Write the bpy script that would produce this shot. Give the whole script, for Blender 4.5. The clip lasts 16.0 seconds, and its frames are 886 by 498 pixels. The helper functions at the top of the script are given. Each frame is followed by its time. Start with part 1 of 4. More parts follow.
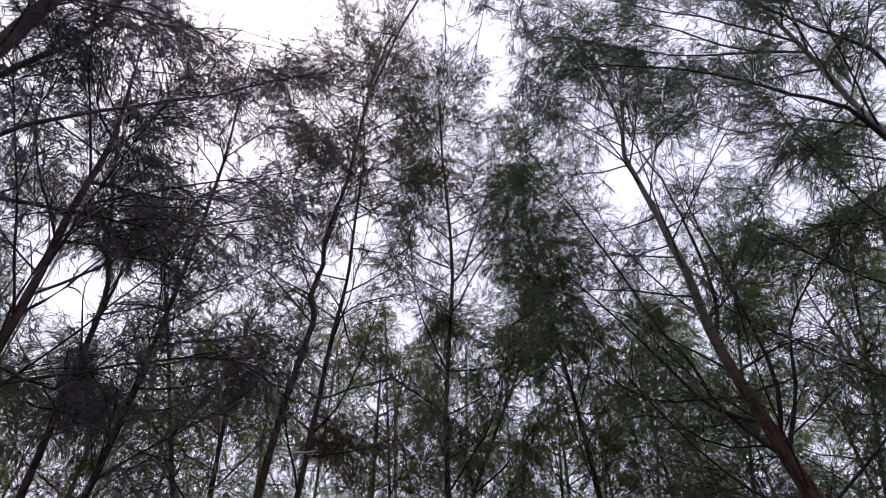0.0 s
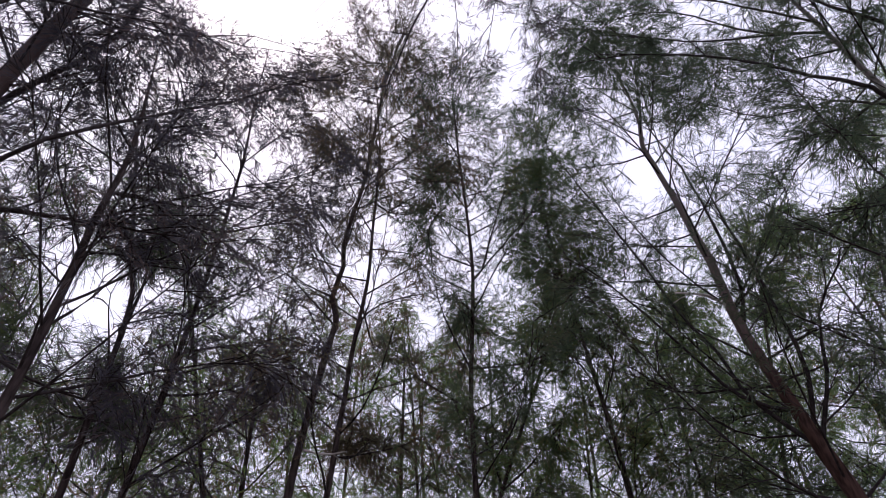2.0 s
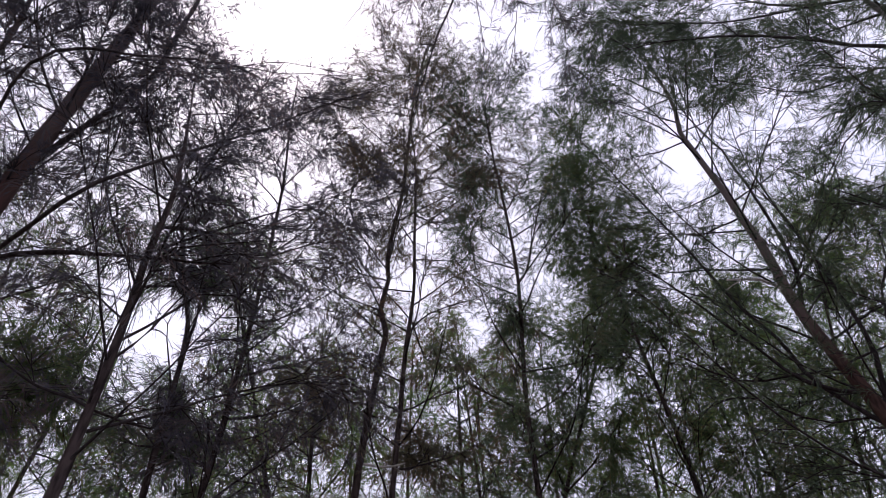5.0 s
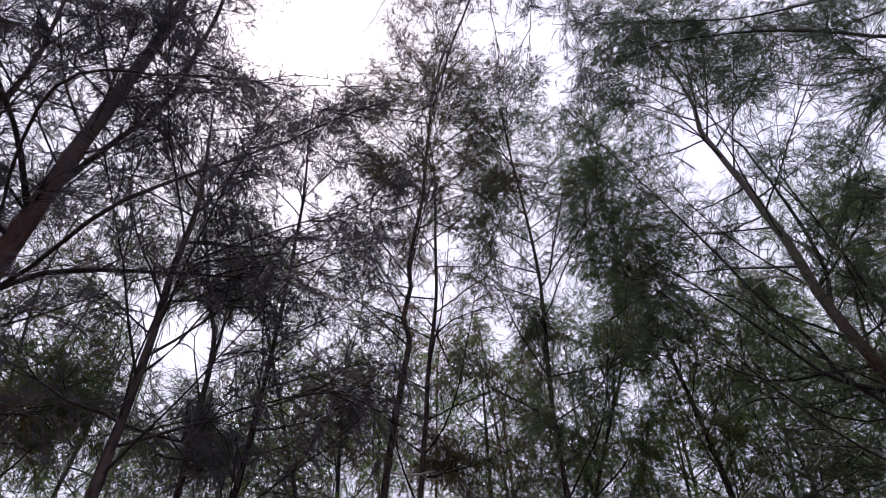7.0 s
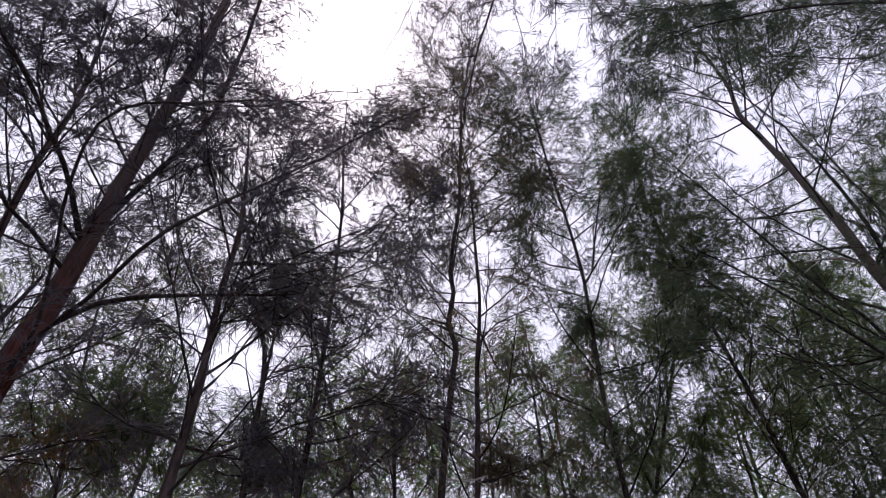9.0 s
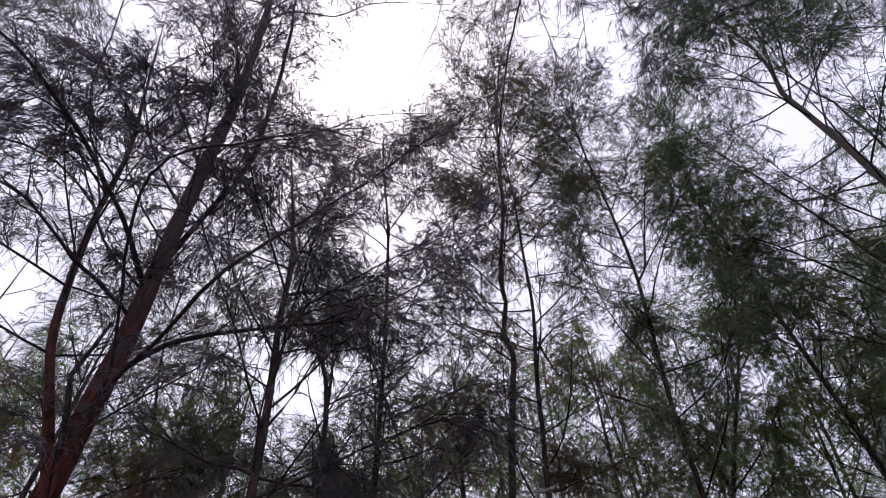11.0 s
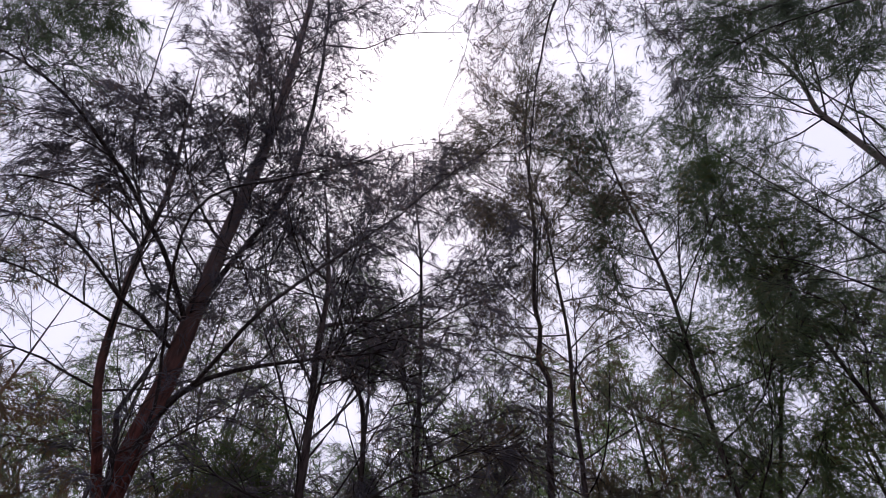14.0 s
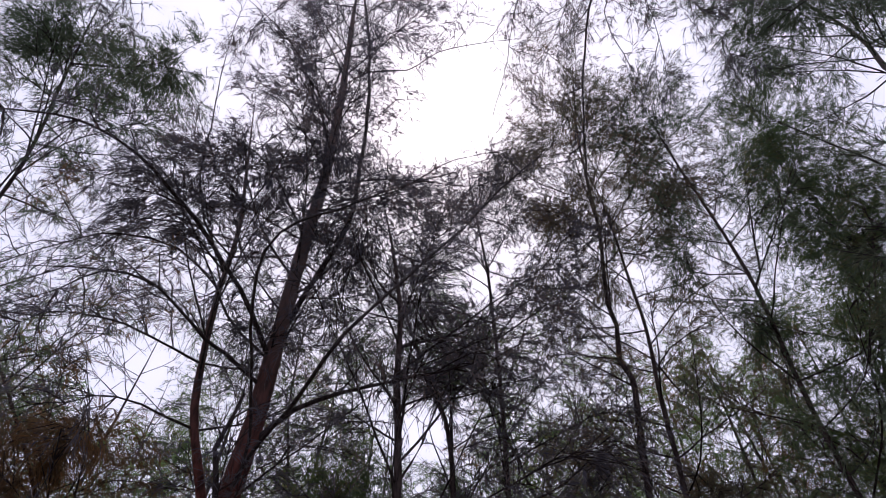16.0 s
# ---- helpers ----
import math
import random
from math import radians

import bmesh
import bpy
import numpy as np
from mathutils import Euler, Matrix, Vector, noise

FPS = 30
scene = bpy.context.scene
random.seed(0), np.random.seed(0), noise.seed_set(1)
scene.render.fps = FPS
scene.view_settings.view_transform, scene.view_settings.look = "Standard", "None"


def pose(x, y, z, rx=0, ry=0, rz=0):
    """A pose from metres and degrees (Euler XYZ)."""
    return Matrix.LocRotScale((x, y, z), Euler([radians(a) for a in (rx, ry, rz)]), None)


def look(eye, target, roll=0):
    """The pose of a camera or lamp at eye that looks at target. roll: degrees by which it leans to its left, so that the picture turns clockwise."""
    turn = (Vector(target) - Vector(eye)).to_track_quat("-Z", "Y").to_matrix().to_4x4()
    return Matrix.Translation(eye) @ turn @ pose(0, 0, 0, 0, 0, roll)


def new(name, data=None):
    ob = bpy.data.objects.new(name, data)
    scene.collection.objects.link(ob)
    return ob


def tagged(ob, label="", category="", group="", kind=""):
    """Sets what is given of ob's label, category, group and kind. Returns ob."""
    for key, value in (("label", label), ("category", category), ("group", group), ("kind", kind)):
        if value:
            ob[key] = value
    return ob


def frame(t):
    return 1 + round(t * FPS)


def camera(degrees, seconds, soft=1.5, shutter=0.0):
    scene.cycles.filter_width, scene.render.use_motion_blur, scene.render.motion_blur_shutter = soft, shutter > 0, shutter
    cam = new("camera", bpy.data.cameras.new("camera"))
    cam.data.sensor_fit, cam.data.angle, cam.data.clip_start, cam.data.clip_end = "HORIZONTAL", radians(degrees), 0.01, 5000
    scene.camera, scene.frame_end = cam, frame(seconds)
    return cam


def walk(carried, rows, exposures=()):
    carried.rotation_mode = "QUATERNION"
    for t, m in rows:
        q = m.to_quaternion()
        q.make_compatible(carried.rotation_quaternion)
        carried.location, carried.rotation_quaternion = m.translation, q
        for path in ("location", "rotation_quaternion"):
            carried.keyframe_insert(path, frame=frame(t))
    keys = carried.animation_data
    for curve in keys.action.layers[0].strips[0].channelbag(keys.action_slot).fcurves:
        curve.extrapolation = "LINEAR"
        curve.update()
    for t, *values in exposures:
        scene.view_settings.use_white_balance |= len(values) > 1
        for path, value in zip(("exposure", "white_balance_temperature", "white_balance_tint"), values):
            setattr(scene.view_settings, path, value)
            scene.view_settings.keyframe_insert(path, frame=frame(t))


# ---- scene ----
cam = camera(68.16, 16.0, soft=0.85)
PATH = [
    (0.0, pose(0.0000, 0.0000, 1.6000, 137.493, -0.001, -0.001)),
    (0.5, pose(0.0018, -0.0005, 1.6032, 137.513, 0.071, 0.394)),
    (1.0, pose(0.0008, 0.0016, 1.6049, 137.729, 0.286, 0.682)),
    (1.5, pose(0.0009, 0.0050, 1.6119, 137.744, 0.285, 1.867)),
    (2.0, pose(-0.0032, 0.0094, 1.6151, 137.281, 0.168, 2.648)),
    (2.5, pose(-0.0029, 0.0142, 1.6181, 137.345, 0.041, 3.064)),
    (3.0, pose(-0.0034, 0.0134, 1.6170, 137.715, 0.149, 4.134)),
    (3.5, pose(-0.0034, 0.0114, 1.6153, 137.777, 0.389, 5.309)),
    (6.0, pose(0.0045, -0.0210, 1.6202, 137.896, 0.454, 10.268)),
    (6.5, pose(0.0068, -0.0196, 1.6202, 138.239, 0.364, 10.763)),
    (7.0, pose(0.0107, -0.0212, 1.6211, 138.272, 0.300, 11.171)),
    (7.5, pose(0.0120, -0.0267, 1.6247, 138.464, 0.245, 11.924)),
    (8.0, pose(0.0123, -0.0303, 1.6254, 138.754, 0.234, 12.943)),
    (8.5, pose(0.0137, -0.0334, 1.6261, 138.449, 0.227, 14.961)),
    (9.0, pose(0.0124, -0.0376, 1.6301, 138.587, 0.268, 16.385)),
    (9.5, pose(0.0125, -0.0435, 1.6329, 138.481, 0.245, 17.504)),
    (10.0, pose(0.0151, -0.0504, 1.6366, 138.563, 0.403, 19.432)),
    (10.2, pose(0.0165, -0.0549, 1.6396, 139.003, 0.425, 20.422)),
    (12.5, pose(0.0179, -0.1463, 1.6732, 139.509, 0.509, 24.397)),
    (13.0, pose(0.0218, -0.1542, 1.6771, 140.002, 0.169, 24.918)),
    (13.5, pose(0.0241, -0.1610, 1.6750, 140.592, -0.082, 25.930)),
    (14.0, pose(0.0225, -0.1643, 1.6755, 141.048, -0.579, 25.662)),
    (14.5, pose(0.0150, -0.1707, 1.6739, 141.443, -0.249, 27.610)),
    (15.0, pose(0.0064, -0.1757, 1.6764, 141.915, -0.591, 29.561)),
    (15.5, pose(0.0005, -0.1821, 1.6758, 141.923, -0.831, 31.393)),
    (16.0, pose(-0.0045, -0.1889, 1.6742, 141.973, -0.694, 34.112)),
]
walk(cam, PATH, exposures=[(0.0, -0.03, 6250, 19), (9.0, -0.10, 6250, 19), (12.5, -0.18, 6250, 19), (14.5, -0.27, 6250, 19), (16.0, -0.24, 6250, 19)])

# World: an overcast bright sky with a veiled sun behind the canopy
SUN_AZ, SUN_EL = radians(-37), radians(62)
world = bpy.data.worlds.new("sky")
scene.world = world
world.use_nodes = True
wn, wl = world.node_tree.nodes, world.node_tree.links
sky = wn.new("ShaderNodeTexSky")
sky.sky_type, sky.sun_disc = "NISHITA", False
sky.sun_elevation, sky.sun_rotation = SUN_EL, SUN_AZ
sky.air_density, sky.dust_density, sky.ozone_density = 1.0, 6.0, 1.5
veil = wn.new("ShaderNodeMixRGB")
veil.inputs["Fac"].default_value = 0.85
veil.inputs["Color2"].default_value = (9.0, 9.15, 10.6, 1)
wl.new(sky.outputs["Color"], veil.inputs["Color1"])
wl.new(veil.outputs["Color"], wn["Background"].inputs["Color"])
wn["Background"].inputs["Strength"].default_value = 0.125

sun_data = bpy.data.lights.new("sun", "SUN")
sun_data.energy, sun_data.angle, sun_data.color = 1.5, radians(2.5), (1.0, 0.94, 0.86)
sun = new("sun", sun_data)
sun_way = Vector((math.sin(SUN_AZ) * math.cos(SUN_EL), math.cos(SUN_AZ) * math.cos(SUN_EL), math.sin(SUN_EL)))
sun.matrix_world = look(sun_way * 60, (0, 0, 0))


# Materials
def material(name):
    m = bpy.data.materials.new(name)
    m.use_nodes = True
    return m, m.node_tree.nodes, m.node_tree.links, m.node_tree.nodes["Principled BSDF"]


def ramp(nodes, links, source, stops):
    r = nodes.new("ShaderNodeValToRGB")
    while len(r.color_ramp.elements) < len(stops):
        r.color_ramp.elements.new(0.5)
    for e, (at, c) in zip(r.color_ramp.elements, stops):
        e.position, e.color = at, (*c, 1)
    links.new(source, r.inputs["Fac"])
    return r.outputs["Color"]


def bark_material(name, dark, mid, pale, pale_from=0.62, young=None):
    """Fissured bark with pale lichen patches; young: the heights between which the colour turns pale, as smooth bark or
    as painted haze.
    """
    m, n, l, b = material(name)
    co = n.new("ShaderNodeTexCoord")
    squeeze = n.new("ShaderNodeMapping")
    squeeze.inputs["Scale"].default_value = (1, 1, 0.22)
    l.new(co.outputs["Object"], squeeze.inputs["Vector"])
    fissure = n.new("ShaderNodeTexNoise")
    fissure.inputs["Scale"].default_value, fissure.inputs["Detail"].default_value = 34, 6
    l.new(squeeze.outputs["Vector"], fissure.inputs["Vector"])
    patch = n.new("ShaderNodeTexNoise")
    patch.inputs["Scale"].default_value, patch.inputs["Detail"].default_value = 2.6, 4
    l.new(co.outputs["Object"], patch.inputs["Vector"])
    grain = ramp(n, l, fissure.outputs["Fac"], [(0.32, dark), (0.6, mid)])
    mask = ramp(n, l, patch.outputs["Fac"], [(pale_from, (0, 0, 0)), (pale_from + 0.12, (1, 1, 1))])
    mix = n.new("ShaderNodeMixRGB")
    if young:
        split, grow, most = n.new("ShaderNodeSeparateXYZ"), n.new("ShaderNodeMapRange"), n.new("ShaderNodeMath")
        l.new(co.outputs["Object"], split.inputs[0])
        l.new(split.outputs["Z"], grow.inputs["Value"])
        grow.inputs["From Min"].default_value, grow.inputs["From Max"].default_value = young
        grow.inputs["To Max"].default_value = 0.62
        most.operation = "MAXIMUM"
        l.new(mask, most.inputs[0])
        l.new(grow.outputs["Result"], most.inputs[1])
        mask = most.outputs[0]
    l.new(mask, mix.inputs["Fac"])
    l.new(grain, mix.inputs["Color1"])
    mix.inputs["Color2"].default_value = (*pale, 1)
    l.new(mix.outputs["Color"], b.inputs["Base Color"])
    bump = n.new("ShaderNodeBump")
    bump.inputs["Strength"].default_value, bump.inputs["Distance"].default_value = 0.8, 0.012
    l.new(fissure.outputs["Fac"], bump.inputs["Height"])
    l.new(bump.outputs["Normal"], b.inputs["Normal"])
    b.inputs["Roughness"].default_value = 0.92
    b.inputs["Specular IOR Level"].default_value = 0.15
    return m


def needle_material(name, stops, through_colour, share):
    """Fine green branchlets, some olive, some browned, that let a little light through."""
    m, n, l, b = material(name)
    geo = n.new("ShaderNodeNewGeometry")
    co = n.new("ShaderNodeTexCoord")
    drift = n.new("ShaderNodeTexNoise")
    drift.inputs["Scale"].default_value, drift.inputs["Detail"].default_value = 1.3, 3
    l.new(co.outputs["Object"], drift.inputs["Vector"])
    add = n.new("ShaderNodeMath")
    add.operation = "MULTIPLY_ADD"
    l.new(geo.outputs["Random Per Island"], add.inputs[0])
    add.inputs[1].default_value = 0.45
    l.new(drift.outputs["Fac"], add.inputs[2])
    colour = ramp(n, l, add.outputs[0], stops)
    l.new(colour, b.inputs["Base Color"])
    b.inputs["Roughness"].default_value = 0.6
    b.inputs["Specular IOR Level"].default_value = 0.25
    tr = n.new("ShaderNodeBsdfTranslucent")
    tint = n.new("ShaderNodeMixRGB")
    tint.blend_type, tint.inputs["Fac"].default_value = "MULTIPLY", 1
    l.new(colour, tint.inputs["Color1"])
    tint.inputs["Color2"].default_value = (*through_colour, 1)
    l.new(tint.outputs["Color"], tr.inputs["Color"])
    mix = n.new("ShaderNodeMixShader")
    mix.inputs["Fac"].default_value = share
    l.new(b.outputs["BSDF"], mix.inputs[1])
    l.new(tr.outputs["BSDF"], mix.inputs[2])
    l.new(mix.outputs["Shader"], n["Material Output"].inputs["Surface"])
    return m


BARK = bark_material("grey_brown_bark", (0.024, 0.018, 0.018), (0.075, 0.057, 0.054), (0.16, 0.14, 0.135), 0.66)
# The greying from 4 m up is lens haze put into the bark colour.
RED_BARK = bark_material("reddish_bark", (0.028, 0.010, 0.009), (0.118, 0.040, 0.033), (0.14, 0.118, 0.115), 0.66, (4.0, 5.6))
DEAD_WOOD = bark_material("bleached_dead_wood", (0.22, 0.20, 0.18), (0.45, 0.42, 0.38), (0.6, 0.58, 0.54))
TWIG_BARK = bark_material("dark_twig_bark", (0.018, 0.015, 0.016), (0.050, 0.041, 0.042), (0.12, 0.105, 0.10), 0.68)
SMOOTH_BARK = bark_material("smooth_grey_bark", (0.030, 0.017, 0.015), (0.095, 0.055, 0.045), (0.29, 0.25, 0.235), 0.60, (4.6, 6.2))
PALE_BARK = bark_material("pale_bark", (0.10, 0.085, 0.082), (0.24, 0.215, 0.205), (0.38, 0.36, 0.34), 0.55)
# The purple-blue cast is lens flare painted into the needle colour.
NEEDLES = needle_material("flare_purple_needles", [(0.3, (0.045, 0.042, 0.059)), (0.6, (0.064, 0.061, 0.079)), (0.85, (0.090, 0.086, 0.088)), (0.97, (0.12, 0.085, 0.078))], (1.4, 1.38, 1.45), 0.44)
# Russet is part browning, part warm lens flare put into the colour.
RUSSET = needle_material("russet_needles", [(0.3, (0.053, 0.050, 0.047)), (0.6, (0.078, 0.073, 0.060)), (0.85, (0.110, 0.096, 0.070)), (0.97, (0.15, 0.092, 0.065))], (1.4, 1.35, 1.1), 0.42)
BLUISH = needle_material("blue_green_needles", [(0.3, (0.041, 0.055, 0.045)), (0.6, (0.059, 0.080, 0.061)), (0.85, (0.086, 0.109, 0.073)), (0.97, (0.105, 0.095, 0.068))], (1.3, 1.5, 1.1), 0.42)
DEEP = needle_material("deep_green_needles", [(0.3, (0.035, 0.054, 0.032)), (0.6, (0.054, 0.084, 0.046)), (0.85, (0.088, 0.115, 0.058)), (0.97, (0.13, 0.090, 0.052))], (1.4, 1.55, 0.9), 0.42)
# Greener foliage, its colour raised to stand in for sky light on it.
LIT_GREEN = needle_material("lit_green_needles", [(0.3, (0.060, 0.096, 0.056)), (0.6, (0.094, 0.142, 0.078)), (0.85, (0.142, 0.184, 0.095)), (0.97, (0.16, 0.125, 0.07))], (1.55, 1.8, 1.0), 0.5)
WITHERED = needle_material("withered_needles", [(0.3, (0.050, 0.040, 0.028)), (0.6, (0.085, 0.062, 0.040)), (0.85, (0.125, 0.080, 0.046)), (0.97, (0.17, 0.095, 0.050))], (1.6, 1.3, 0.9), 0.42)


# Mesh helpers
def mesh_object(name, verts, tris, mat, parent=None, label="", smooth=False):
    """One mesh object from arrays of places and triangles."""
    me = bpy.data.meshes.new(name)
    me.vertices.add(len(verts))
    me.vertices.foreach_set("co", np.asarray(verts, np.float32).ravel())
    me.loops.add(3 * len(tris))
    me.loops.foreach_set("vertex_index", np.asarray(tris, np.int32).ravel())
    me.polygons.add(len(tris))
    me.polygons.foreach_set("loop_start", np.arange(0, 3 * len(tris), 3, dtype=np.int32))
    if smooth:
        me.polygons.foreach_set("use_smooth", np.ones(len(tris), bool))
    me.update(calc_edges=True)
    me.materials.append(mat)
    ob = new(name, me)
    ob.parent = parent
    if label:
        tagged(ob, label)
    return ob


def spline(points, step=0.15):
    """A smooth line through the points, sampled about every step metres."""
    p = np.array(points, float)
    p = np.vstack([2 * p[0] - p[1], p, 2 * p[-1] - p[-2]])
    out = []
    for a, b, c, d in zip(p, p[1:], p[2:], p[3:]):
        n = max(2, int(np.linalg.norm(c - b) / step))
        t = np.arange(n)[:, None] / n
        out.append(0.5 * (2 * b + (c - a) * t + (2 * a - 5 * b + 4 * c - d) * t**2 + (3 * b - a - 3 * c + d) * t**3))
    return np.vstack([*out, p[-2][None]])


def tube(line, radii, sides=7, rough=0.0, rng=None):
    """Places and triangles of a tapered, slightly uneven stem along a line."""
    line, radii = np.asarray(line, float), np.asarray(radii, float)
    along = np.gradient(line, axis=0)
    along /= np.linalg.norm(along, axis=1, keepdims=True) + 1e-9
    ref = np.where(np.abs(along[:, 2:3]) > 0.9, (1.0, 0, 0), (0, 0, 1.0))
    u = np.cross(along, ref)
    u /= np.linalg.norm(u, axis=1, keepdims=True)
    v = np.cross(along, u)
    a = np.arange(sides) * 2 * np.pi / sides
    r = radii[:, None] * np.ones(sides)
    if rough:
        r = r * (1 + rough * rng.standard_normal(r.shape))
    ring = line[:, None] + r[..., None] * (np.cos(a)[None, :, None] * u[:, None] + np.sin(a)[None, :, None] * v[:, None])
    n = len(line)
    verts = np.vstack([ring.reshape(-1, 3), line[-1] + along[-1] * radii[-1]])
    i, j = np.meshgrid(np.arange(n - 1), np.arange(sides), indexing="ij")
    k = (j + 1) % sides
    q = [i * sides + j, i * sides + k, (i + 1) * sides + k, (i + 1) * sides + j]
    tris = np.vstack([np.stack([q[0], q[1], q[2]], -1).reshape(-1, 3), np.stack([q[0], q[2], q[3]], -1).reshape(-1, 3)])
    cap = np.stack([(n - 1) * sides + np.arange(sides), (n - 1) * sides + (np.arange(sides) + 1) % sides, np.full(sides, n * sides)], -1)
    return verts, np.vstack([tris, cap])


def joined(pieces):
    verts, tris, at = [], [], 0
    for v, t in pieces:
        verts.append(v), tris.append(t + at)
        at += len(v)
    return np.vstack(verts), np.vstack(tris)


def unit(v):
    return v / (np.linalg.norm(v, axis=-1, keepdims=True) + 1e-9)


# How dense the canopy hangs, by direction from the camera, fitted to its view
CAMERA_SPOT = np.array((0.0, -0.08, 1.64))
gaps, drifts = [], []


def toward(azimuth, elevation):
    a, e = radians(azimuth), radians(elevation)
    return math.sin(a) * math.cos(e), math.cos(a) * math.cos(e), math.sin(e)


def opening(azimuth, elevation, radius, left=0.04):
    """A ragged hole in the canopy along the camera's line of sight, with a share of its sprays left."""
    gaps.append((*toward(azimuth, elevation), radians(radius), left))


def drift(azimuth, elevation, radius, more):
    """A softly bounded cone of view with more sprays (above 0) or fewer (below 0); 1 doubles them."""
    drifts.append((*toward(azimuth, elevation), radians(radius), more))


def openness(places):
    """The share of growth left by the gaps in the canopy, 0 to 1."""
    way = unit(places - CAMERA_SPOT)
    p = np.ones(len(places))
    for x, y, z, r, left in gaps:
        off = np.arccos(np.clip(way @ (x, y, z), -1, 1)) / r
        edge = 1 + 0.35 * np.sin(way[:, 0] * 61 + way[:, 2] * 47) * np.cos(way[:, 1] * 53)
        p *= left + (1 - left) / (1 + np.exp(-(off - edge) * 9))
    return p


def density(places):
    """How thickly sprays grow at places: less in gaps and near the camera, more in stretches made dense to fit its
    view.
    """
    far = np.linalg.norm(places - CAMERA_SPOT, axis=1)
    way = unit(places - CAMERA_SPOT)
    p = np.where(far < 1.5, 0.0, 1.0) * openness(places) ** 0.5
    for x, y, z, r, more in drifts:
        off = np.arccos(np.clip(way @ (x, y, z), -1, 1)) / r
        p *= 2.0 ** (more * np.exp(-(off**2)))
    return p


def kept(places, ways, rng):
    """The sprays that the canopy bears, doubled up in dense stretches."""
    p = density(places)
    count = np.floor(p.clip(0, 2.5) + rng.random(len(places))).astype(int)
    again = np.repeat(np.arange(len(places)), count)
    first = np.r_[True, again[1:] != again[:-1]]
    shift = rng.standard_normal((len(again), 3)) * np.where(first, 0.0, 0.07)[:, None]
    return places[again] + shift, unit(ways[again] + 4 * shift)


def tufted(count, nodes, long, rng):
    """Shares along a twig at which sprays grow, gathered in tufts at its nodes and its tip, and how each turns aside."""
    at = np.r_[0.97, 0.15 + 0.85 * rng.random(nodes - 1)]
    aside = 0.5 * rng.standard_normal((nodes, 3))
    k = rng.integers(0, nodes, count)
    q = at[k] + 0.025 / long * rng.standard_normal(count)
    return q.clip(0.02, 1.03)[:, None], aside[k] + 0.34 * rng.standard_normal((count, 3))


def sprays(at, ways, rng, size=0.098, each=12, width=0.0048, droop=0.5, spread=0.26):
    """Hanging tassels of fine needles: places and triangles. A spray is a thin stalk with a few wisps; the needles of a wisp run side by side, taper to a point and hang."""
    wisps = max(2, each // 3)
    count, m, n = len(at), len(at) * wisps, len(at) * wisps * 3
    down = np.array((0, 0, -1.0))
    axis = unit(ways)
    reach = size * (1.0 + 0.8 * rng.random((count, 1)))
    hang = down * reach * 0.3
    start = rng.random((m, 1))
    axes, hangs = np.repeat(axis, wisps, 0), np.repeat(hang, wisps, 0)
    root = np.repeat(at, wisps, 0) + axes * start * np.repeat(reach, wisps, 0) + hangs * start**2
    way = unit(0.8 * axes + spread * rng.standard_normal((m, 3)) + down * droop * (0.3 + start))
    long = size * (0.6 + 0.8 * rng.random((m, 1)))
    root, way, long = (np.repeat(a, 3, 0) for a in (root, way, long))
    way = unit(way + 0.2 * rng.standard_normal((n, 3)))
    long = long * (0.55 + 0.65 * rng.random((n, 1)))
    root = root + way * long * 0.35 * rng.random((n, 1))
    tip = root + way * long * 0.95 + down * long * (0.05 + 0.3 * rng.random((n, 1)))
    side = unit(np.cross(way, rng.standard_normal((n, 3)))) * width * (0.5 + 0.9 * rng.random((n, 1)))
    ends = unit(np.cross(axis, rng.standard_normal((count, 3)))) * width * 0.5
    stalk = np.stack([at + ends, at - ends, at + axis * reach + hang], 1)
    verts = np.vstack([np.stack([root + side * 0.5, root - side * 0.5, tip], 1).reshape(-1, 3), stalk.reshape(-1, 3)])
    tris = np.arange(3 * (n + count)).reshape(-1, 3)
    return verts, tris


HUES = {"flare_purple_needles": "fine hanging dark needles with a painted purple flare tint", "russet_needles": "fine hanging russet needles, partly browned, partly painted flare tint", "blue_green_needles": "fine hanging blue-green needles", "deep_green_needles": "dense hanging deep green needles", "lit_green_needles": "soft hanging green needles, colour lightened as if sky-lit", "withered_needles": "dry hanging needles withered to olive brown"}


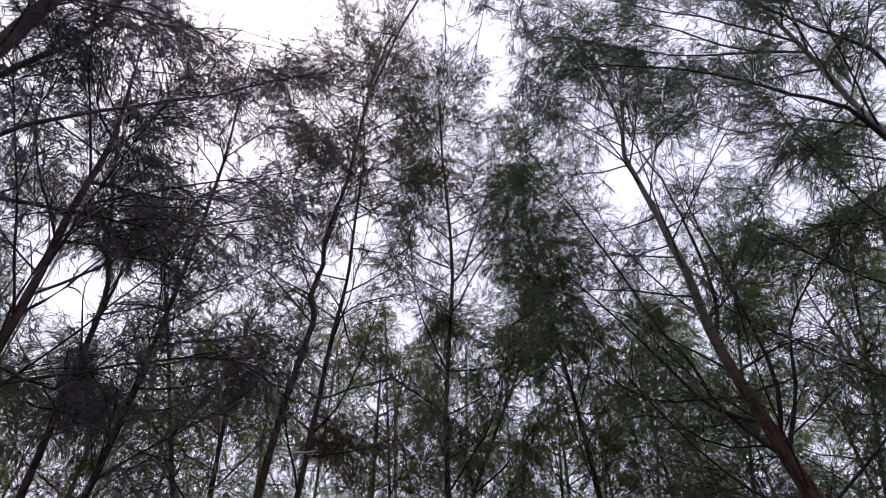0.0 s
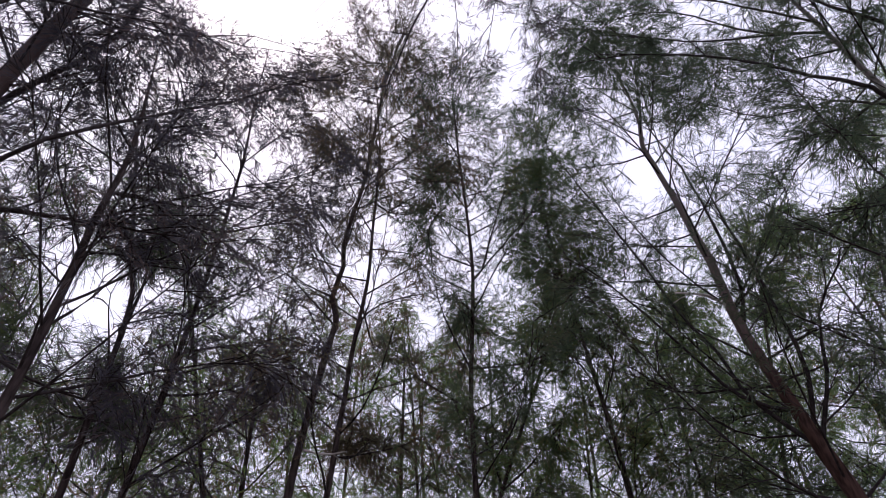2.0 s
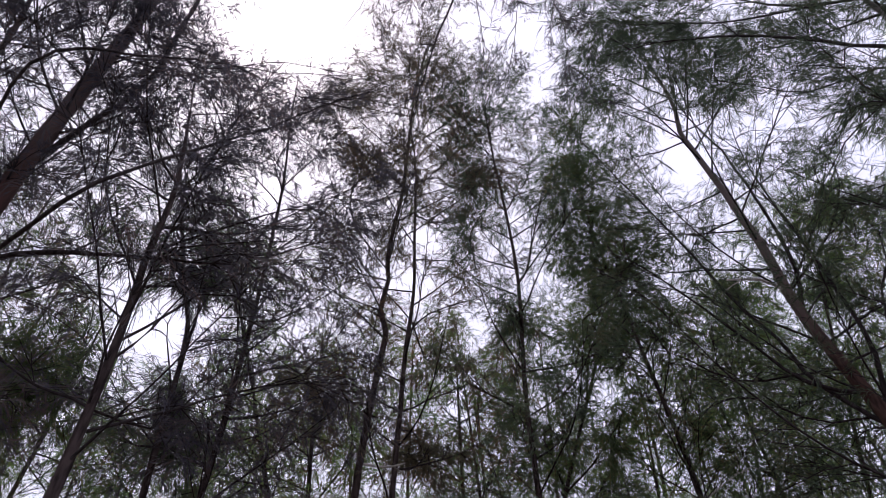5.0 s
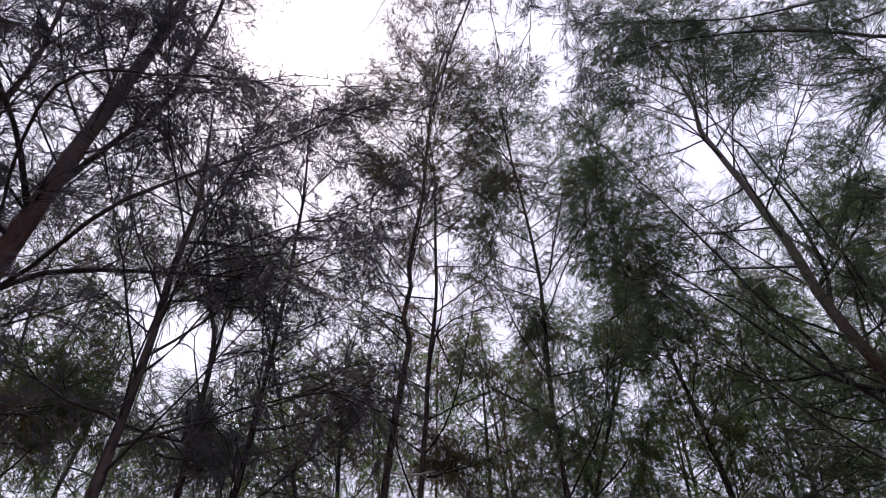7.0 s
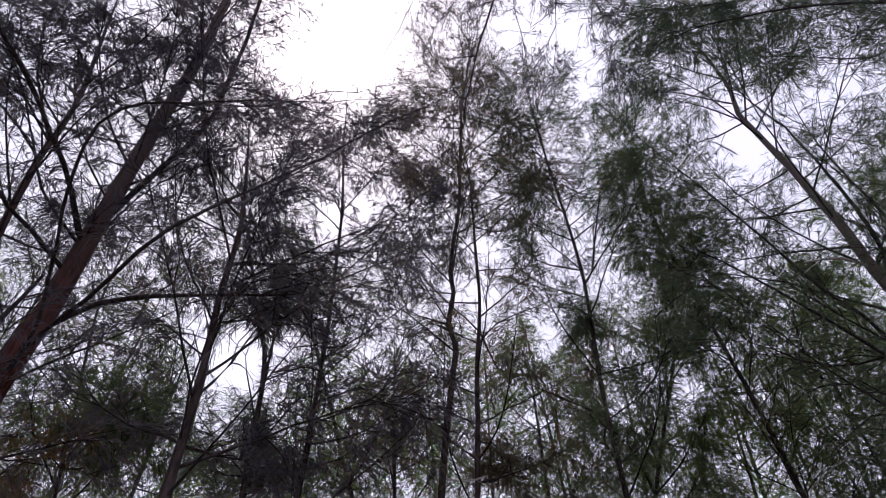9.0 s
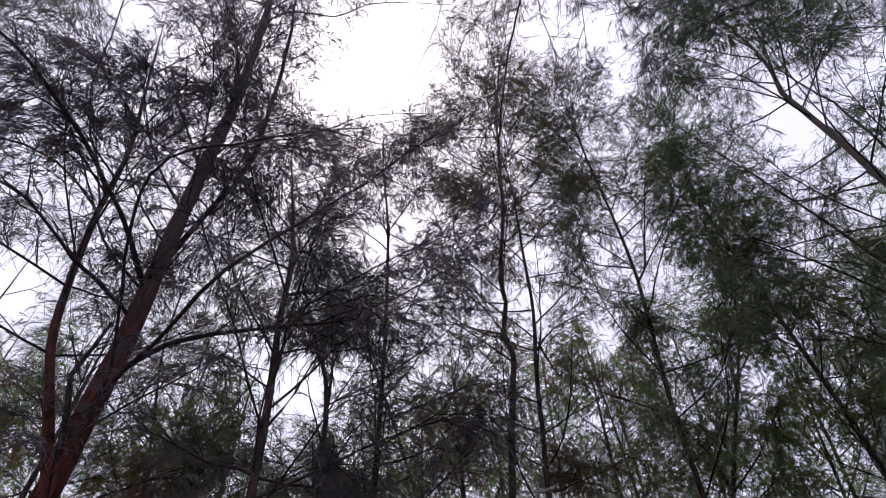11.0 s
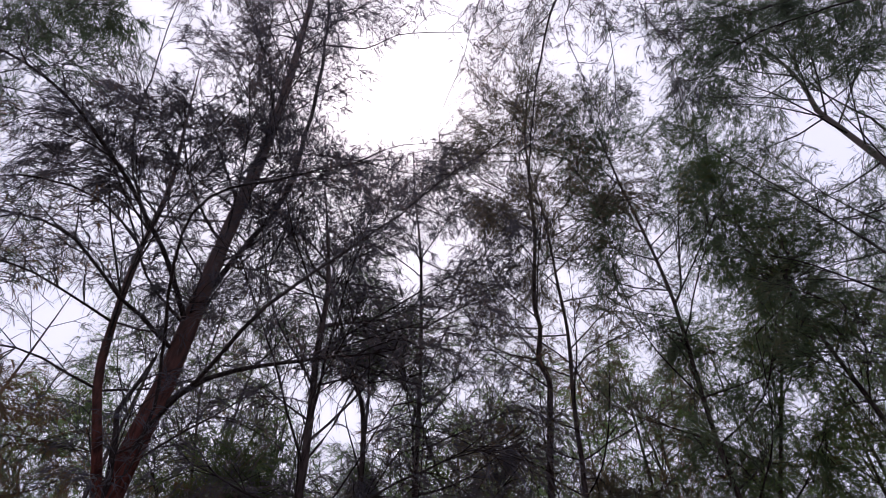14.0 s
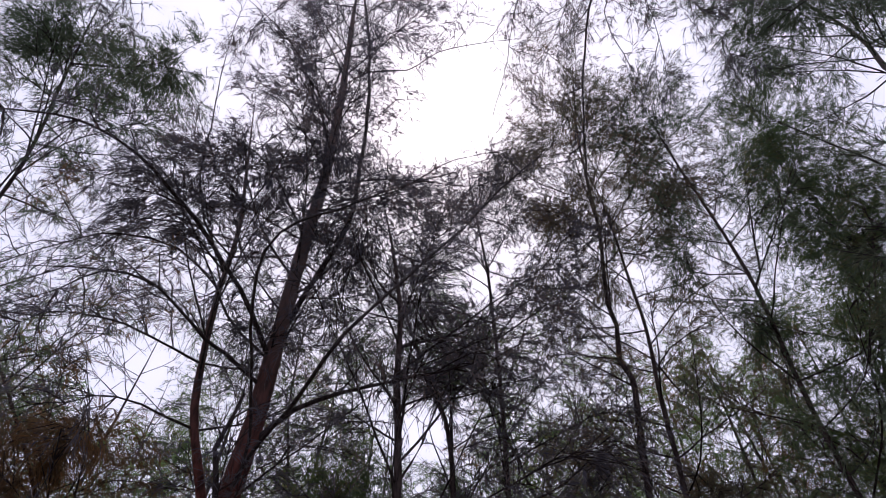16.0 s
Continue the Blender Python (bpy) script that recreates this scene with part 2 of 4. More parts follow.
# Trees
class Tree:
    """A slender she-oak: a trunk, ascending branches with twigs, and a crown of fine hanging needles."""

    def __init__(self, seed, points, foot, top, label, bark=BARK, needles=NEEDLES, name="tree", group="she-oaks of the grove", size=0.098, each=12, width=0.0048):
        self.rng = np.random.default_rng(seed)
        self.bark, self.needles = bark, needles
        self.size, self.each, self.width = size, each, width
        self.empty = tagged(new(name), label, "tree", group)
        line = spline(points, 0.2)
        line = line + np.cumsum(self.rng.standard_normal(line.shape) * 0.0025, 0) * (1, 1, 0)
        self.line = line
        f = np.linspace(0, 1, len(line))
        self.radii = top + (foot - top) * (1 - f) ** 1.1
        self.radii *= np.where(f > 0.8, 1 - 0.75 * ((f - 0.8) / 0.2) ** 1.5, 1.0)
        radii = self.radii * (1 + 0.5 * np.exp(-(line[:, 2] - line[0, 2]) / 0.25))
        v, t = tube(line, radii, 10, 0.05, self.rng)
        self.origin = line[0].copy()
        self.empty.location = self.origin
        mesh_object("trunk", v - self.origin, t, bark, self.empty, smooth=True)
        self.spots, self.ways = [], []

    def stem_at(self, f):
        i = min(len(self.line) - 2, max(0, int(f * (len(self.line) - 1))))
        return self.line[i], self.radii[i]

    def branch(self, points, foot=0.012, tip=0.002, twigs=12, reach=0.55, leafy=0.25, thick=1.0, step=0.085, bark=None, name="branch", label="", apart=True):
        """A branch along points with side twigs; foliage from the share leafy outwards. thick scales the foliage."""
        rng = self.rng
        points = np.array(points, float)
        points[0] = self.line[np.argmin(np.linalg.norm(self.line - points[0], axis=1))]
        line = spline(points, 0.16)
        line = line + np.cumsum(rng.standard_normal(line.shape) * 0.006, 0)
        n = len(line)
        f = np.linspace(0, 1, n)
        pieces, loose = [tube(line, tip + (foot - tip) * (1 - f) ** 1.1, 5, 0.05, rng)], []
        along = unit(np.gradient(line, axis=0))
        spots, ways = [], []
        total = np.linalg.norm(np.diff(line, axis=0), axis=1).sum()
        s = np.linspace(0, 1, 4)[:, None]
        grown = []
        for k in range(twigs):
            g = leafy * 0.7 + (1 - leafy * 0.7) * (k + rng.random()) / twigs
            i = min(n - 1, int(g * (n - 1)))
            side = unit(np.cross(along[i], rng.standard_normal(3)))
            way = unit(along[i] * 0.9 + side * (0.55 + 0.4 * rng.random()) + (0, 0, 0.12))
            long = reach * (0.4 + 0.8 * rng.random()) * (1.15 - 0.6 * g)
            bend = np.array((0, 0, -0.3)) + 0.3 * rng.standard_normal(3)
            twig = line[i] + way * long * s + bend * long * s**2 + 0.04 * long * rng.standard_normal((4, 3)) * s
            grown.append((i, way, long, bend, twig))
        lives = rng.random(len(grown)) < openness(np.array([g[4][2] for g in grown]).reshape(-1, 3)) ** 0.7
        for (i, way, long, bend, twig), alive in zip(grown, lives):
            if not alive:
                continue
            bits = [tube(twig, np.linspace(max(0.0046, foot * 0.34), 0.0017, 4), 3)]
            m = int(1.22 * thick * long / step + rng.random())
            shoots = min(4, int(long / 0.13 + rng.random())) if m else 0
            side = m * 0.5 if shoots else 0
            for _ in range(shoots):
                q = 0.2 + 0.7 * rng.random()
                root = line[i] + way * long * q + bend * long * q**2
                out = unit(0.9 * way + 0.65 * rng.standard_normal(3)) * long * (0.25 + 0.25 * rng.random())
                bits.append(tube(np.array([root, root + out]), (0.0030, 0.0014), 3))
                share = int(side / shoots + rng.random())
                spots.append(root + out * (1.02 - 0.3 * rng.random((share, 1)) ** 2))
                ways.append(unit(unit(out) + 0.38 * rng.standard_normal((share, 3)) + (0, 0, -0.15)))
            if apart:
                loose.append(joined(bits))
            else:
                pieces += bits
            m = int(m - side + rng.random())
            q, tufts = tufted(m, max(2, int(long / 0.13)), long, rng)
            spots.append(line[i] + way * long * q + bend * long * q**2)
            ways.append(unit(way + tufts + (0, 0, -0.15)))
        m = int(thick * total * (1 - leafy) / step * 0.8)
        if m:
            q, tufts = tufted(m, max(2, int(total * (1 - leafy) / 0.15)), total * (1 - leafy), rng)
            i = (n * (leafy + (1 - leafy) * q[:, 0])).astype(int).clip(0, n - 1)
            spots.append(line[i])
            ways.append(unit(along[i] * 0.7 + tufts + (0, 0, -0.1)))
        if spots:
            self.spots.append(np.vstack(spots)), self.ways.append(np.vstack(ways))
        v, t = joined(pieces)
        limb = self.limb = mesh_object(name, v - self.origin, t, bark or TWIG_BARK, self.empty, label, smooth=True)
        for v, t in loose:
            mesh_object("twig", v - self.origin, t, bark or TWIG_BARK, limb, smooth=True)
        return line

    def whorl(self, count, low, high, long, rise=0.8, thick=1.0, twigs=10, power=0.75, foot=0.009, reach=0.55):
        """Branches all round the trunk between two heights, as shares of its length, shorter towards the top."""
        rng = self.rng
        turn = rng.random() * 6.28
        for k in range(count):
            s = (k + rng.random()) / count
            f = low + (high - low) * s
            at, r = self.stem_at(f)
            a = turn + k * 2.399 + 0.3 * rng.standard_normal()
            l = long * (0.35 + 0.65 * (1 - s) ** power) * (0.75 + 0.5 * rng.random())
            up = rise * (0.8 + 0.4 * rng.random())
            out = np.array((math.cos(a), math.sin(a), 0))
            e = out + (0, 0, up)
            e = e / np.linalg.norm(e)
            bend = rng.standard_normal(3) * 0.06 * l
            mid = at + e * l * 0.5 + bend + (0, 0, -0.05 * l)
            end = at + e * l + bend * 0.5 + np.array((0, 0, 0.12 * l * rng.standard_normal()))
            if openness(np.array([mid, 0.4 * mid + 0.6 * end, end])).min() < 0.08 + 0.2 * rng.random():
                continue
            self.branch([at, mid, end], foot=min(r * 0.55, foot * (0.6 + 0.3 * l)), twigs=max(3, int(twigs * l / long + 1)), thick=thick, reach=reach, leafy=0.36, apart=False)

    def bough(self, end, radius, dense=1.0):
        """A heavy limb that ends in a thick rounded clump of foliage of that radius."""
        rng = self.rng
        end = np.array(end, float)
        off = np.linalg.norm(self.line[:, :2] - end[:2], axis=1).min()
        low = end - (0, 0, 0.5 * off + 0.5 * radius)
        at = self.line[np.argmin(np.linalg.norm(self.line - low, axis=1))]
        limb = self.branch([at, 0.5 * (at + end) - (0, 0, 0.08 * off), end + (0, 0, 0.2 * radius)], foot=0.011, tip=0.004, twigs=5, reach=radius, leafy=0.6, apart=False)
        count = max(8, int(34 * radius * dense ** 0.5))
        each = int(1700 * radius**2 * dense / count)
        pieces, s = [], np.linspace(0, 1, 4)[:, None]
        for _ in range(count):
            root = limb[int(len(limb) * (0.55 + 0.44 * rng.random()))]
            away = unit(rng.standard_normal(3) * (1, 1, 0.8) + (0, 0, 0.1)) * radius * (0.45 + 0.65 * rng.random() ** 0.7)
            way = end + away - root
            bend = rng.standard_normal(3) * 0.06 - (0, 0, 0.12)
            twig = root + way * s + bend * np.linalg.norm(way) * s**2
            pieces.append(tube(twig, np.linspace(0.005, 0.0016, 4), 3))
            q, tufts = tufted(each, 3, np.linalg.norm(way), rng)
            self.spots.append(root + way * q + bend * np.linalg.norm(way) * q**2)
            self.ways.append(unit(unit(way) * 0.7 + tufts + (0, 0, -0.25)))
        for v, t in pieces:
            mesh_object("twig", v - self.origin, t, TWIG_BARK, self.limb, smooth=True)

    def finish(self):
        at, way = np.vstack(self.spots), np.vstack(self.ways)
        near = np.min(np.linalg.norm(at[:, None] - self.line[None, ::2], axis=2), axis=1)
        bare = (near > 0.24) | (self.rng.random(len(at)) < 0.15)
        at, way = at[bare], way[bare]
        at, way = kept(at, way, self.rng)
        v, t = sprays(at, way, self.rng, self.size, self.each, self.width)
        crown = mesh_object("crown", v - self.origin, t, self.needles, self.empty)
        tagged(crown, HUES[self.needles.name], kind="stuff")


# The ground, under and beyond the grove
def ground():
    m, n, l, b = material("needle_litter")
    co = n.new("ShaderNodeTexCoord")
    fine, broad = n.new("ShaderNodeTexNoise"), n.new("ShaderNodeTexNoise")
    fine.inputs["Scale"].default_value, fine.inputs["Detail"].default_value = 40, 8
    broad.inputs["Scale"].default_value = 0.6
    for t in (fine, broad):
        l.new(co.outputs["Object"], t.inputs["Vector"])
    a = ramp(n, l, fine.outputs["Fac"], [(0.3, (0.05, 0.032, 0.022)), (0.7, (0.16, 0.11, 0.075))])
    c = ramp(n, l, broad.outputs["Fac"], [(0.35, (0.75, 0.7, 0.65)), (0.7, (1, 1, 1))])
    mix = n.new("ShaderNodeMixRGB")
    mix.blend_type, mix.inputs["Fac"].default_value = "MULTIPLY", 1
    l.new(a, mix.inputs["Color1"])
    l.new(c, mix.inputs["Color2"])
    l.new(mix.outputs["Color"], b.inputs["Base Color"])
    b.inputs["Roughness"].default_value = 0.95
    rings = [0, 3, 6, 10, 16, 26, 45, 90, 250, 900, 2500]
    verts = [(0, 0, 0)]
    for r in rings[1:]:
        for k in range(48):
            x, y = r * math.cos(k * math.tau / 48), r * math.sin(k * math.tau / 48)
            verts.append((x, y, 0.10 * noise.noise((x * 0.2, y * 0.2, 0)) if r < 60 else -0.05))
    tris = [(0, 1 + k, 1 + (k + 1) % 48) for k in range(48)]
    for i in range(len(rings) - 2):
        for k in range(48):
            p, q = 1 + i * 48 + k, 1 + i * 48 + (k + 1) % 48
            tris += [(p, p + 48, q + 48), (p, q + 48, q)]
    tagged(mesh_object("ground", verts, tris, m, smooth=True), "sandy ground under brown needle litter", "ground", kind="structure")


ground()


# Gaps in the canopy, cut along lines of sight from the camera
opening(-34.0, 64.3, 3.9)
opening(-25.5, 65.5, 2.1, 0.10)
opening(-39.8, 61.6, 1.8)
opening(0.7, 66.6, 2.5, 0.25)
opening(-6.1, 65.6, 1.7, 0.20)
opening(5.9, 62.9, 1.5, 0.20)
opening(40.6, 59.2, 2.0, 0.10)
opening(-29.4, 50.4, 2.2, 0.10)
opening(-37.6, 36.5, 2.7, 0.10)
opening(-42.5, 38.4, 1.9, 0.10)
opening(-35.0, 38.0, 1.5, 0.10)
opening(-9.1, 47.7, 1.9, 0.10)
opening(-3.8, 45.0, 1.7, 0.10)
opening(-4.2, 41.6, 1.9, 0.10)
opening(5.8, 43.4, 1.5, 0.10)
opening(23.8, 48.0, 1.7, 0.10)
opening(26.3, 51.4, 1.7, 0.10)
opening(22.6, 56.5, 1.9, 0.10)
opening(8.2, 59.7, 1.5, 0.10)
opening(39.7, 43.5, 1.9, 0.10)
opening(36.1, 34.8, 2.1, 0.30)
opening(7.3, 34.2, 1.5, 0.10)
opening(-18.7, 58.1, 1.2, 0.10)
opening(26.1, 34.8, 1.3, 0.30)
opening(17.7, 40.7, 1.7, 0.30)
opening(38.8, 47.5, 1.7, 0.35)
opening(-18.7, 27.2, 1.0, 0.20)
opening(-7.7, 33.7, 1.2, 0.30)
opening(-19.0, 43.0, 1.3, 0.30)
opening(-36.0, 64.2, 4.0)
opening(-30.1, 67.0, 2.8)
opening(-40.9, 61.6, 1.4, 0.20)
opening(-66.6, 36.8, 3.4, 0.03)
opening(-74.4, 38.1, 1.7, 0.20)
opening(-83.1, 42.3, 2.1, 0.10)
opening(-77.8, 59.5, 1.9, 0.10)
opening(-68.3, 63.8, 1.7, 0.20)
opening(-87.2, 61.4, 2.1, 0.10)
opening(-37.2, 36.5, 2.5, 0.10)
opening(-33.7, 38.4, 1.7, 0.10)
opening(-23.7, 39.5, 1.9, 0.30)
opening(-4.3, 39.8, 1.7, 0.10)
opening(-82.1, 50.5, 1.7, 0.30)
opening(-63.7, 47.9, 1.3, 0.20)
opening(-65.3, 59.9, 1.4, 0.30)
opening(-90.8, 50.8, 1.7, 0.40)
# Dense and thin stretches of the canopy, tuned until brightness fits the camera's view
drift(-95, 26, 4.5, 0.2)
drift(-89, 26, 4.5, 0.2)
drift(-83, 26, 4.5, 0.3)
drift(-77, 26, 4.5, 0.3)
drift(-58, 26, 4.5, 0.4)
drift(-52, 26, 4.5, 0.5)
drift(-46, 26, 4.5, 0.5)
drift(-34, 26, 4.5, 0.7)
drift(-28, 26, 4.5, 0.6)
drift(-15, 26, 4.5, 0.7)
drift(3, 26, 4.5, 0.5)
drift(27, 26, 4.5, 0.2)
drift(34, 26, 4.5, 0.2)
drift(52, 26, 4.5, 0.2)
drift(58, 26, 4.5, 0.2)
drift(-98, 32, 4.5, 0.2)
drift(-66, 32, 4.5, 0.3)
drift(-59, 32, 4.5, 0.2)
drift(-53, 32, 4.5, -0.2)
drift(-40, 32, 4.5, -0.5)
drift(-33, 32, 4.5, -0.3)
drift(-14, 32, 4.5, 0.5)
drift(-1, 32, 4.5, 0.5)
drift(5, 32, 4.5, 0.5)
drift(12, 32, 4.5, -0.3)
drift(18, 32, 4.5, -0.6)
drift(25, 32, 4.5, 0.6)
drift(37, 32, 4.5, -0.5)
drift(57, 32, 4.5, 0.2)
drift(-95, 37, 4.5, 0.3)
drift(-81, 37, 4.5, -0.3)
drift(-74, 37, 4.5, -0.6)
drift(-60, 37, 4.5, 0.5)
drift(-53, 37, 4.5, -0.4)
drift(-39, 37, 4.5, 0.2)
drift(2, 37, 4.5, 0.4)
drift(9, 37, 4.5, 0.2)
drift(16, 37, 4.5, -0.7)
drift(23, 37, 4.5, 0.4)
drift(29, 37, 4.5, 0.7)
drift(36, 37, 4.5, -0.4)
drift(43, 37, 4.5, -0.2)
drift(50, 37, 4.5, 0.3)
drift(57, 37, 4.5, 0.3)
drift(-98, 42, 4.5, 0.2)
drift(-68, 42, 4.5, -0.3)
drift(-61, 42, 4.5, 0.3)
drift(-53, 42, 4.5, 0.3)
drift(-38, 42, 4.5, 0.3)
drift(-23, 42, 4.5, -0.2)
drift(-16, 42, 4.5, -0.3)
drift(-8, 42, 4.5, 0.5)
drift(-1, 42, 4.5, 1.0)
drift(6, 42, 4.5, 0.6)
drift(14, 42, 4.5, 0.3)
drift(21, 42, 4.5, 0.5)
drift(29, 42, 4.5, 0.4)
drift(51, 42, 4.5, 0.5)
drift(-86, 48, 4.5, 0.2)
drift(-77, 48, 4.5, 0.2)
drift(-53, 48, 4.5, -0.3)
drift(-45, 48, 4.5, -0.4)
drift(-36, 48, 4.5, 0.3)
drift(-12, 48, 4.5, 0.5)
drift(-3, 48, 4.5, 0.4)
drift(5, 48, 4.5, -0.2)
drift(13, 48, 4.5, -0.3)
drift(21, 48, 4.5, 0.4)
drift(29, 48, 4.5, 0.2)
drift(46, 48, 4.5, 1.2)
drift(54, 48, 4.5, 1.3)
drift(-98, 54, 4.5, 0.8)
drift(-89, 54, 4.5, 0.9)
drift(-80, 54, 4.5, 0.5)
drift(-52, 54, 4.5, 0.5)
drift(-43, 54, 4.5, 0.4)
drift(-33, 54, 4.5, 0.4)
drift(-15, 54, 4.5, 0.5)
drift(13, 54, 4.5, 0.4)
drift(22, 54, 4.5, 0.8)
drift(31, 54, 4.5, 0.5)
drift(41, 54, 4.5, 0.6)
drift(50, 54, 4.5, 1.1)
drift(-93, 59, 4.5, 1.2)
drift(-82, 59, 4.5, 1.0)
drift(-71, 59, 4.5, 0.6)
drift(-61, 59, 4.5, -0.2)
drift(-50, 59, 4.5, 0.5)
drift(-39, 59, 4.5, 0.9)
drift(-29, 59, 4.5, 1.0)
drift(-18, 59, 4.5, 0.8)
drift(3, 59, 4.5, 0.9)
drift(14, 59, 4.5, 1.1)
drift(25, 59, 4.5, 0.9)
drift(35, 59, 4.5, 1.1)
drift(46, 59, 4.5, 1.0)
drift(57, 59, 4.5, 0.7)
drift(-98, 64, 4.5, 0.5)
drift(-85, 64, 4.5, 0.7)
drift(-72, 64, 4.5, 0.9)
drift(-60, 64, 4.5, 0.2)
drift(-47, 64, 4.5, 0.3)
drift(-34, 64, 4.5, 0.8)
drift(-21, 64, 4.5, 0.9)
drift(4, 64, 4.5, 0.7)
drift(17, 64, 4.5, 0.9)
drift(30, 64, 4.5, 1.1)
drift(43, 64, 4.5, 0.2)
drift(-58, 70, 4.5, 0.3)
drift(-42, 70, 4.5, 0.4)
drift(-26, 70, 4.5, 0.8)
drift(-10, 70, 4.5, 0.5)
drift(7, 70, 4.5, 0.4)
drift(23, 70, 4.5, 0.2)
drift(55, 70, 4.5, 0.2)
drift(0, 48, 6, 0.35)
drift(-21, 51, 6, 0.4)
drift(-5, 48, 6, 0.3)
drift(6, 32, 6, -0.35)
drift(-2, 32, 6, -0.3)
drift(-69, 52, 6, -0.25)

red_tree = Tree(11, [(-3.77, 2.34, -0.08), (-3.56, 2.27, 1.97), (-3.25, 2.16, 3.93), (-3.15, 2.12, 4.48), (-3.08, 2.05, 5.19), (-3.00, 1.99, 6.20), (-2.92, 1.93, 7.51), (-2.89, 1.79, 9.16), (-2.90, 1.57, 11.61), (-2.91, 1.46, 12.81)],
    0.097, 0.018, "leaning she-oak with a thick reddish-brown trunk", bark=RED_BARK)
red_tree.branch([(-3.13, 2.06, 4.89), (-3.11, 1.78, 5.21), (-3.11, 1.44, 5.41), (-3.11, 0.98, 5.58), (-3.06, 0.47, 5.58), (-2.93, 0.05, 5.25), (-2.75, -0.25, 4.74), (-2.57, -0.40, 4.26)], foot=0.022, twigs=22, leafy=0.3, reach=0.5)
red_tree.branch([(-3.15, 2.12, 4.25), (-2.91, 2.22, 4.54), (-2.63, 2.34, 4.64), (-2.30, 2.48, 4.69), (-1.98, 2.57, 4.67), (-1.69, 2.60, 4.63)], foot=0.024, tip=0.004, twigs=10, leafy=0.55)
red_tree.branch([(-3.21, 2.12, 3.87), (-2.97, 2.04, 4.09), (-2.40, 1.80, 4.02), (-1.94, 1.58, 4.00), (-1.72, 1.67, 4.34), (-1.59, 1.93, 4.90), (-1.43, 2.17, 5.45), (-1.18, 2.54, 6.29), (-0.75, 2.90, 7.15)], foot=0.014, tip=0.004, twigs=7, leafy=0.7, thick=0.12)
red_tree.branch([(-3.25, 2.06, 4.73), (-3.25, 1.79, 4.85), (-3.21, 1.58, 4.80), (-3.20, 1.26, 4.88), (-3.15, 1.01, 4.80), (-3.08, 0.76, 4.59), (-2.98, 0.57, 4.17), (-2.87, 0.39, 3.82)], foot=0.018, twigs=18, leafy=0.4)
red_tree.branch([(-2.85, 2.20, 5.25), (-2.75, 2.17, 6.30), (-2.65, 2.13, 6.99), (-2.59, 2.04, 7.94), (-2.60, 1.87, 9.10), (-2.68, 1.55, 10.92), (-2.83, 0.98, 13.49)], foot=0.024, tip=0.01, twigs=14, leafy=0.3)
red_tree.branch([(-2.86, 1.94, 7.45), (-2.88, 1.73, 7.81), (-2.93, 1.45, 8.41), (-2.96, 1.15, 8.80), (-2.98, 0.79, 8.87), (-2.97, 0.38, 8.73), (-2.90, -0.10, 8.55)], foot=0.014, twigs=10, leafy=0.2)
red_tree.branch([(-2.79, 1.76, 8.82), (-2.56, 1.88, 9.08), (-2.18, 2.15, 9.13), (-1.84, 2.30, 9.54), (-1.31, 2.50, 9.49), (-0.66, 2.62, 8.97)], foot=0.01, twigs=4, leafy=0.7, thick=0.4)
red_tree.branch([(-2.84, 1.87, 7.02), (-2.30, 2.27, 7.03), (-1.58, 2.63, 6.81), (-1.14, 2.67, 6.58)], foot=0.008, twigs=4, leafy=0.5, thick=0.6)
red_tree.branch([(-2.91, 1.94, 6.59), (-2.63, 2.07, 6.62), (-2.26, 2.26, 6.73), (-1.78, 2.47, 7.14), (-1.10, 2.68, 7.05)], foot=0.008, twigs=5, leafy=0.5, thick=0.6)
red_tree.branch([(-3.18, 2.08, 4.98), (-3.27, 1.69, 5.17), (-3.33, 1.27, 5.65), (-3.32, 0.88, 5.87), (-3.27, 0.58, 5.73), (-3.18, 0.39, 5.39)], foot=0.012, twigs=16, leafy=0.3, thick=1.6)
red_tree.branch([(-3.00, 2.00, 6.29), (-3.09, 1.64, 6.74), (-3.13, 1.32, 6.93), (-3.12, 1.08, 6.77), (-3.05, 0.97, 6.17)], foot=0.012, twigs=18, leafy=0.2, thick=2)
red_tree.branch([(-3.08, 2.05, 5.78), (-3.11, 1.67, 6.01), (-3.09, 1.34, 6.34), (-3.03, 1.04, 6.81)], foot=0.012, twigs=18, leafy=0.2, thick=2)
red_tree.branch([(-3.16, 2.11, 4.99), (-3.00, 2.16, 5.56), (-2.80, 2.26, 5.96), (-2.57, 2.38, 6.31)], foot=0.01, twigs=14, leafy=0.25)
red_tree.branch([(-2.97, 2.03, 6.48), (-2.74, 2.12, 7.06), (-2.45, 2.26, 7.30), (-2.27, 2.26, 6.83)], foot=0.01, twigs=12, leafy=0.25)
red_tree.branch([(-3.19, 2.07, 3.63), (-3.21, 1.99, 3.95), (-3.22, 1.92, 4.15), (-3.18, 1.95, 4.38), (-3.14, 1.95, 4.56)], foot=0.022, tip=0.01, twigs=3, leafy=0.9, thick=0.3)
red_tree.branch([(-3.21, 2.12, 3.87), (-3.00, 1.99, 4.16), (-2.30, 1.21, 4.78), (-1.97, 1.54, 5.45), (-1.84, 1.98, 6.16), (-1.59, 2.43, 6.86), (-1.22, 2.74, 7.28)], foot=0.012, tip=0.003, twigs=5, leafy=0.75, thick=0.12)
red_tree.whorl(34, 0.4, 0.8, 1.6, thick=1.7)
red_tree.whorl(22, 0.7, 0.99, 1.7, rise=0.6, thick=1.5, power=0.3)
red_tree.bough((-3.02, 1.95, 5.1), 0.26, 1.4)
red_tree.bough((-2.55, 2.15, 5.95), 0.42, 0.5)
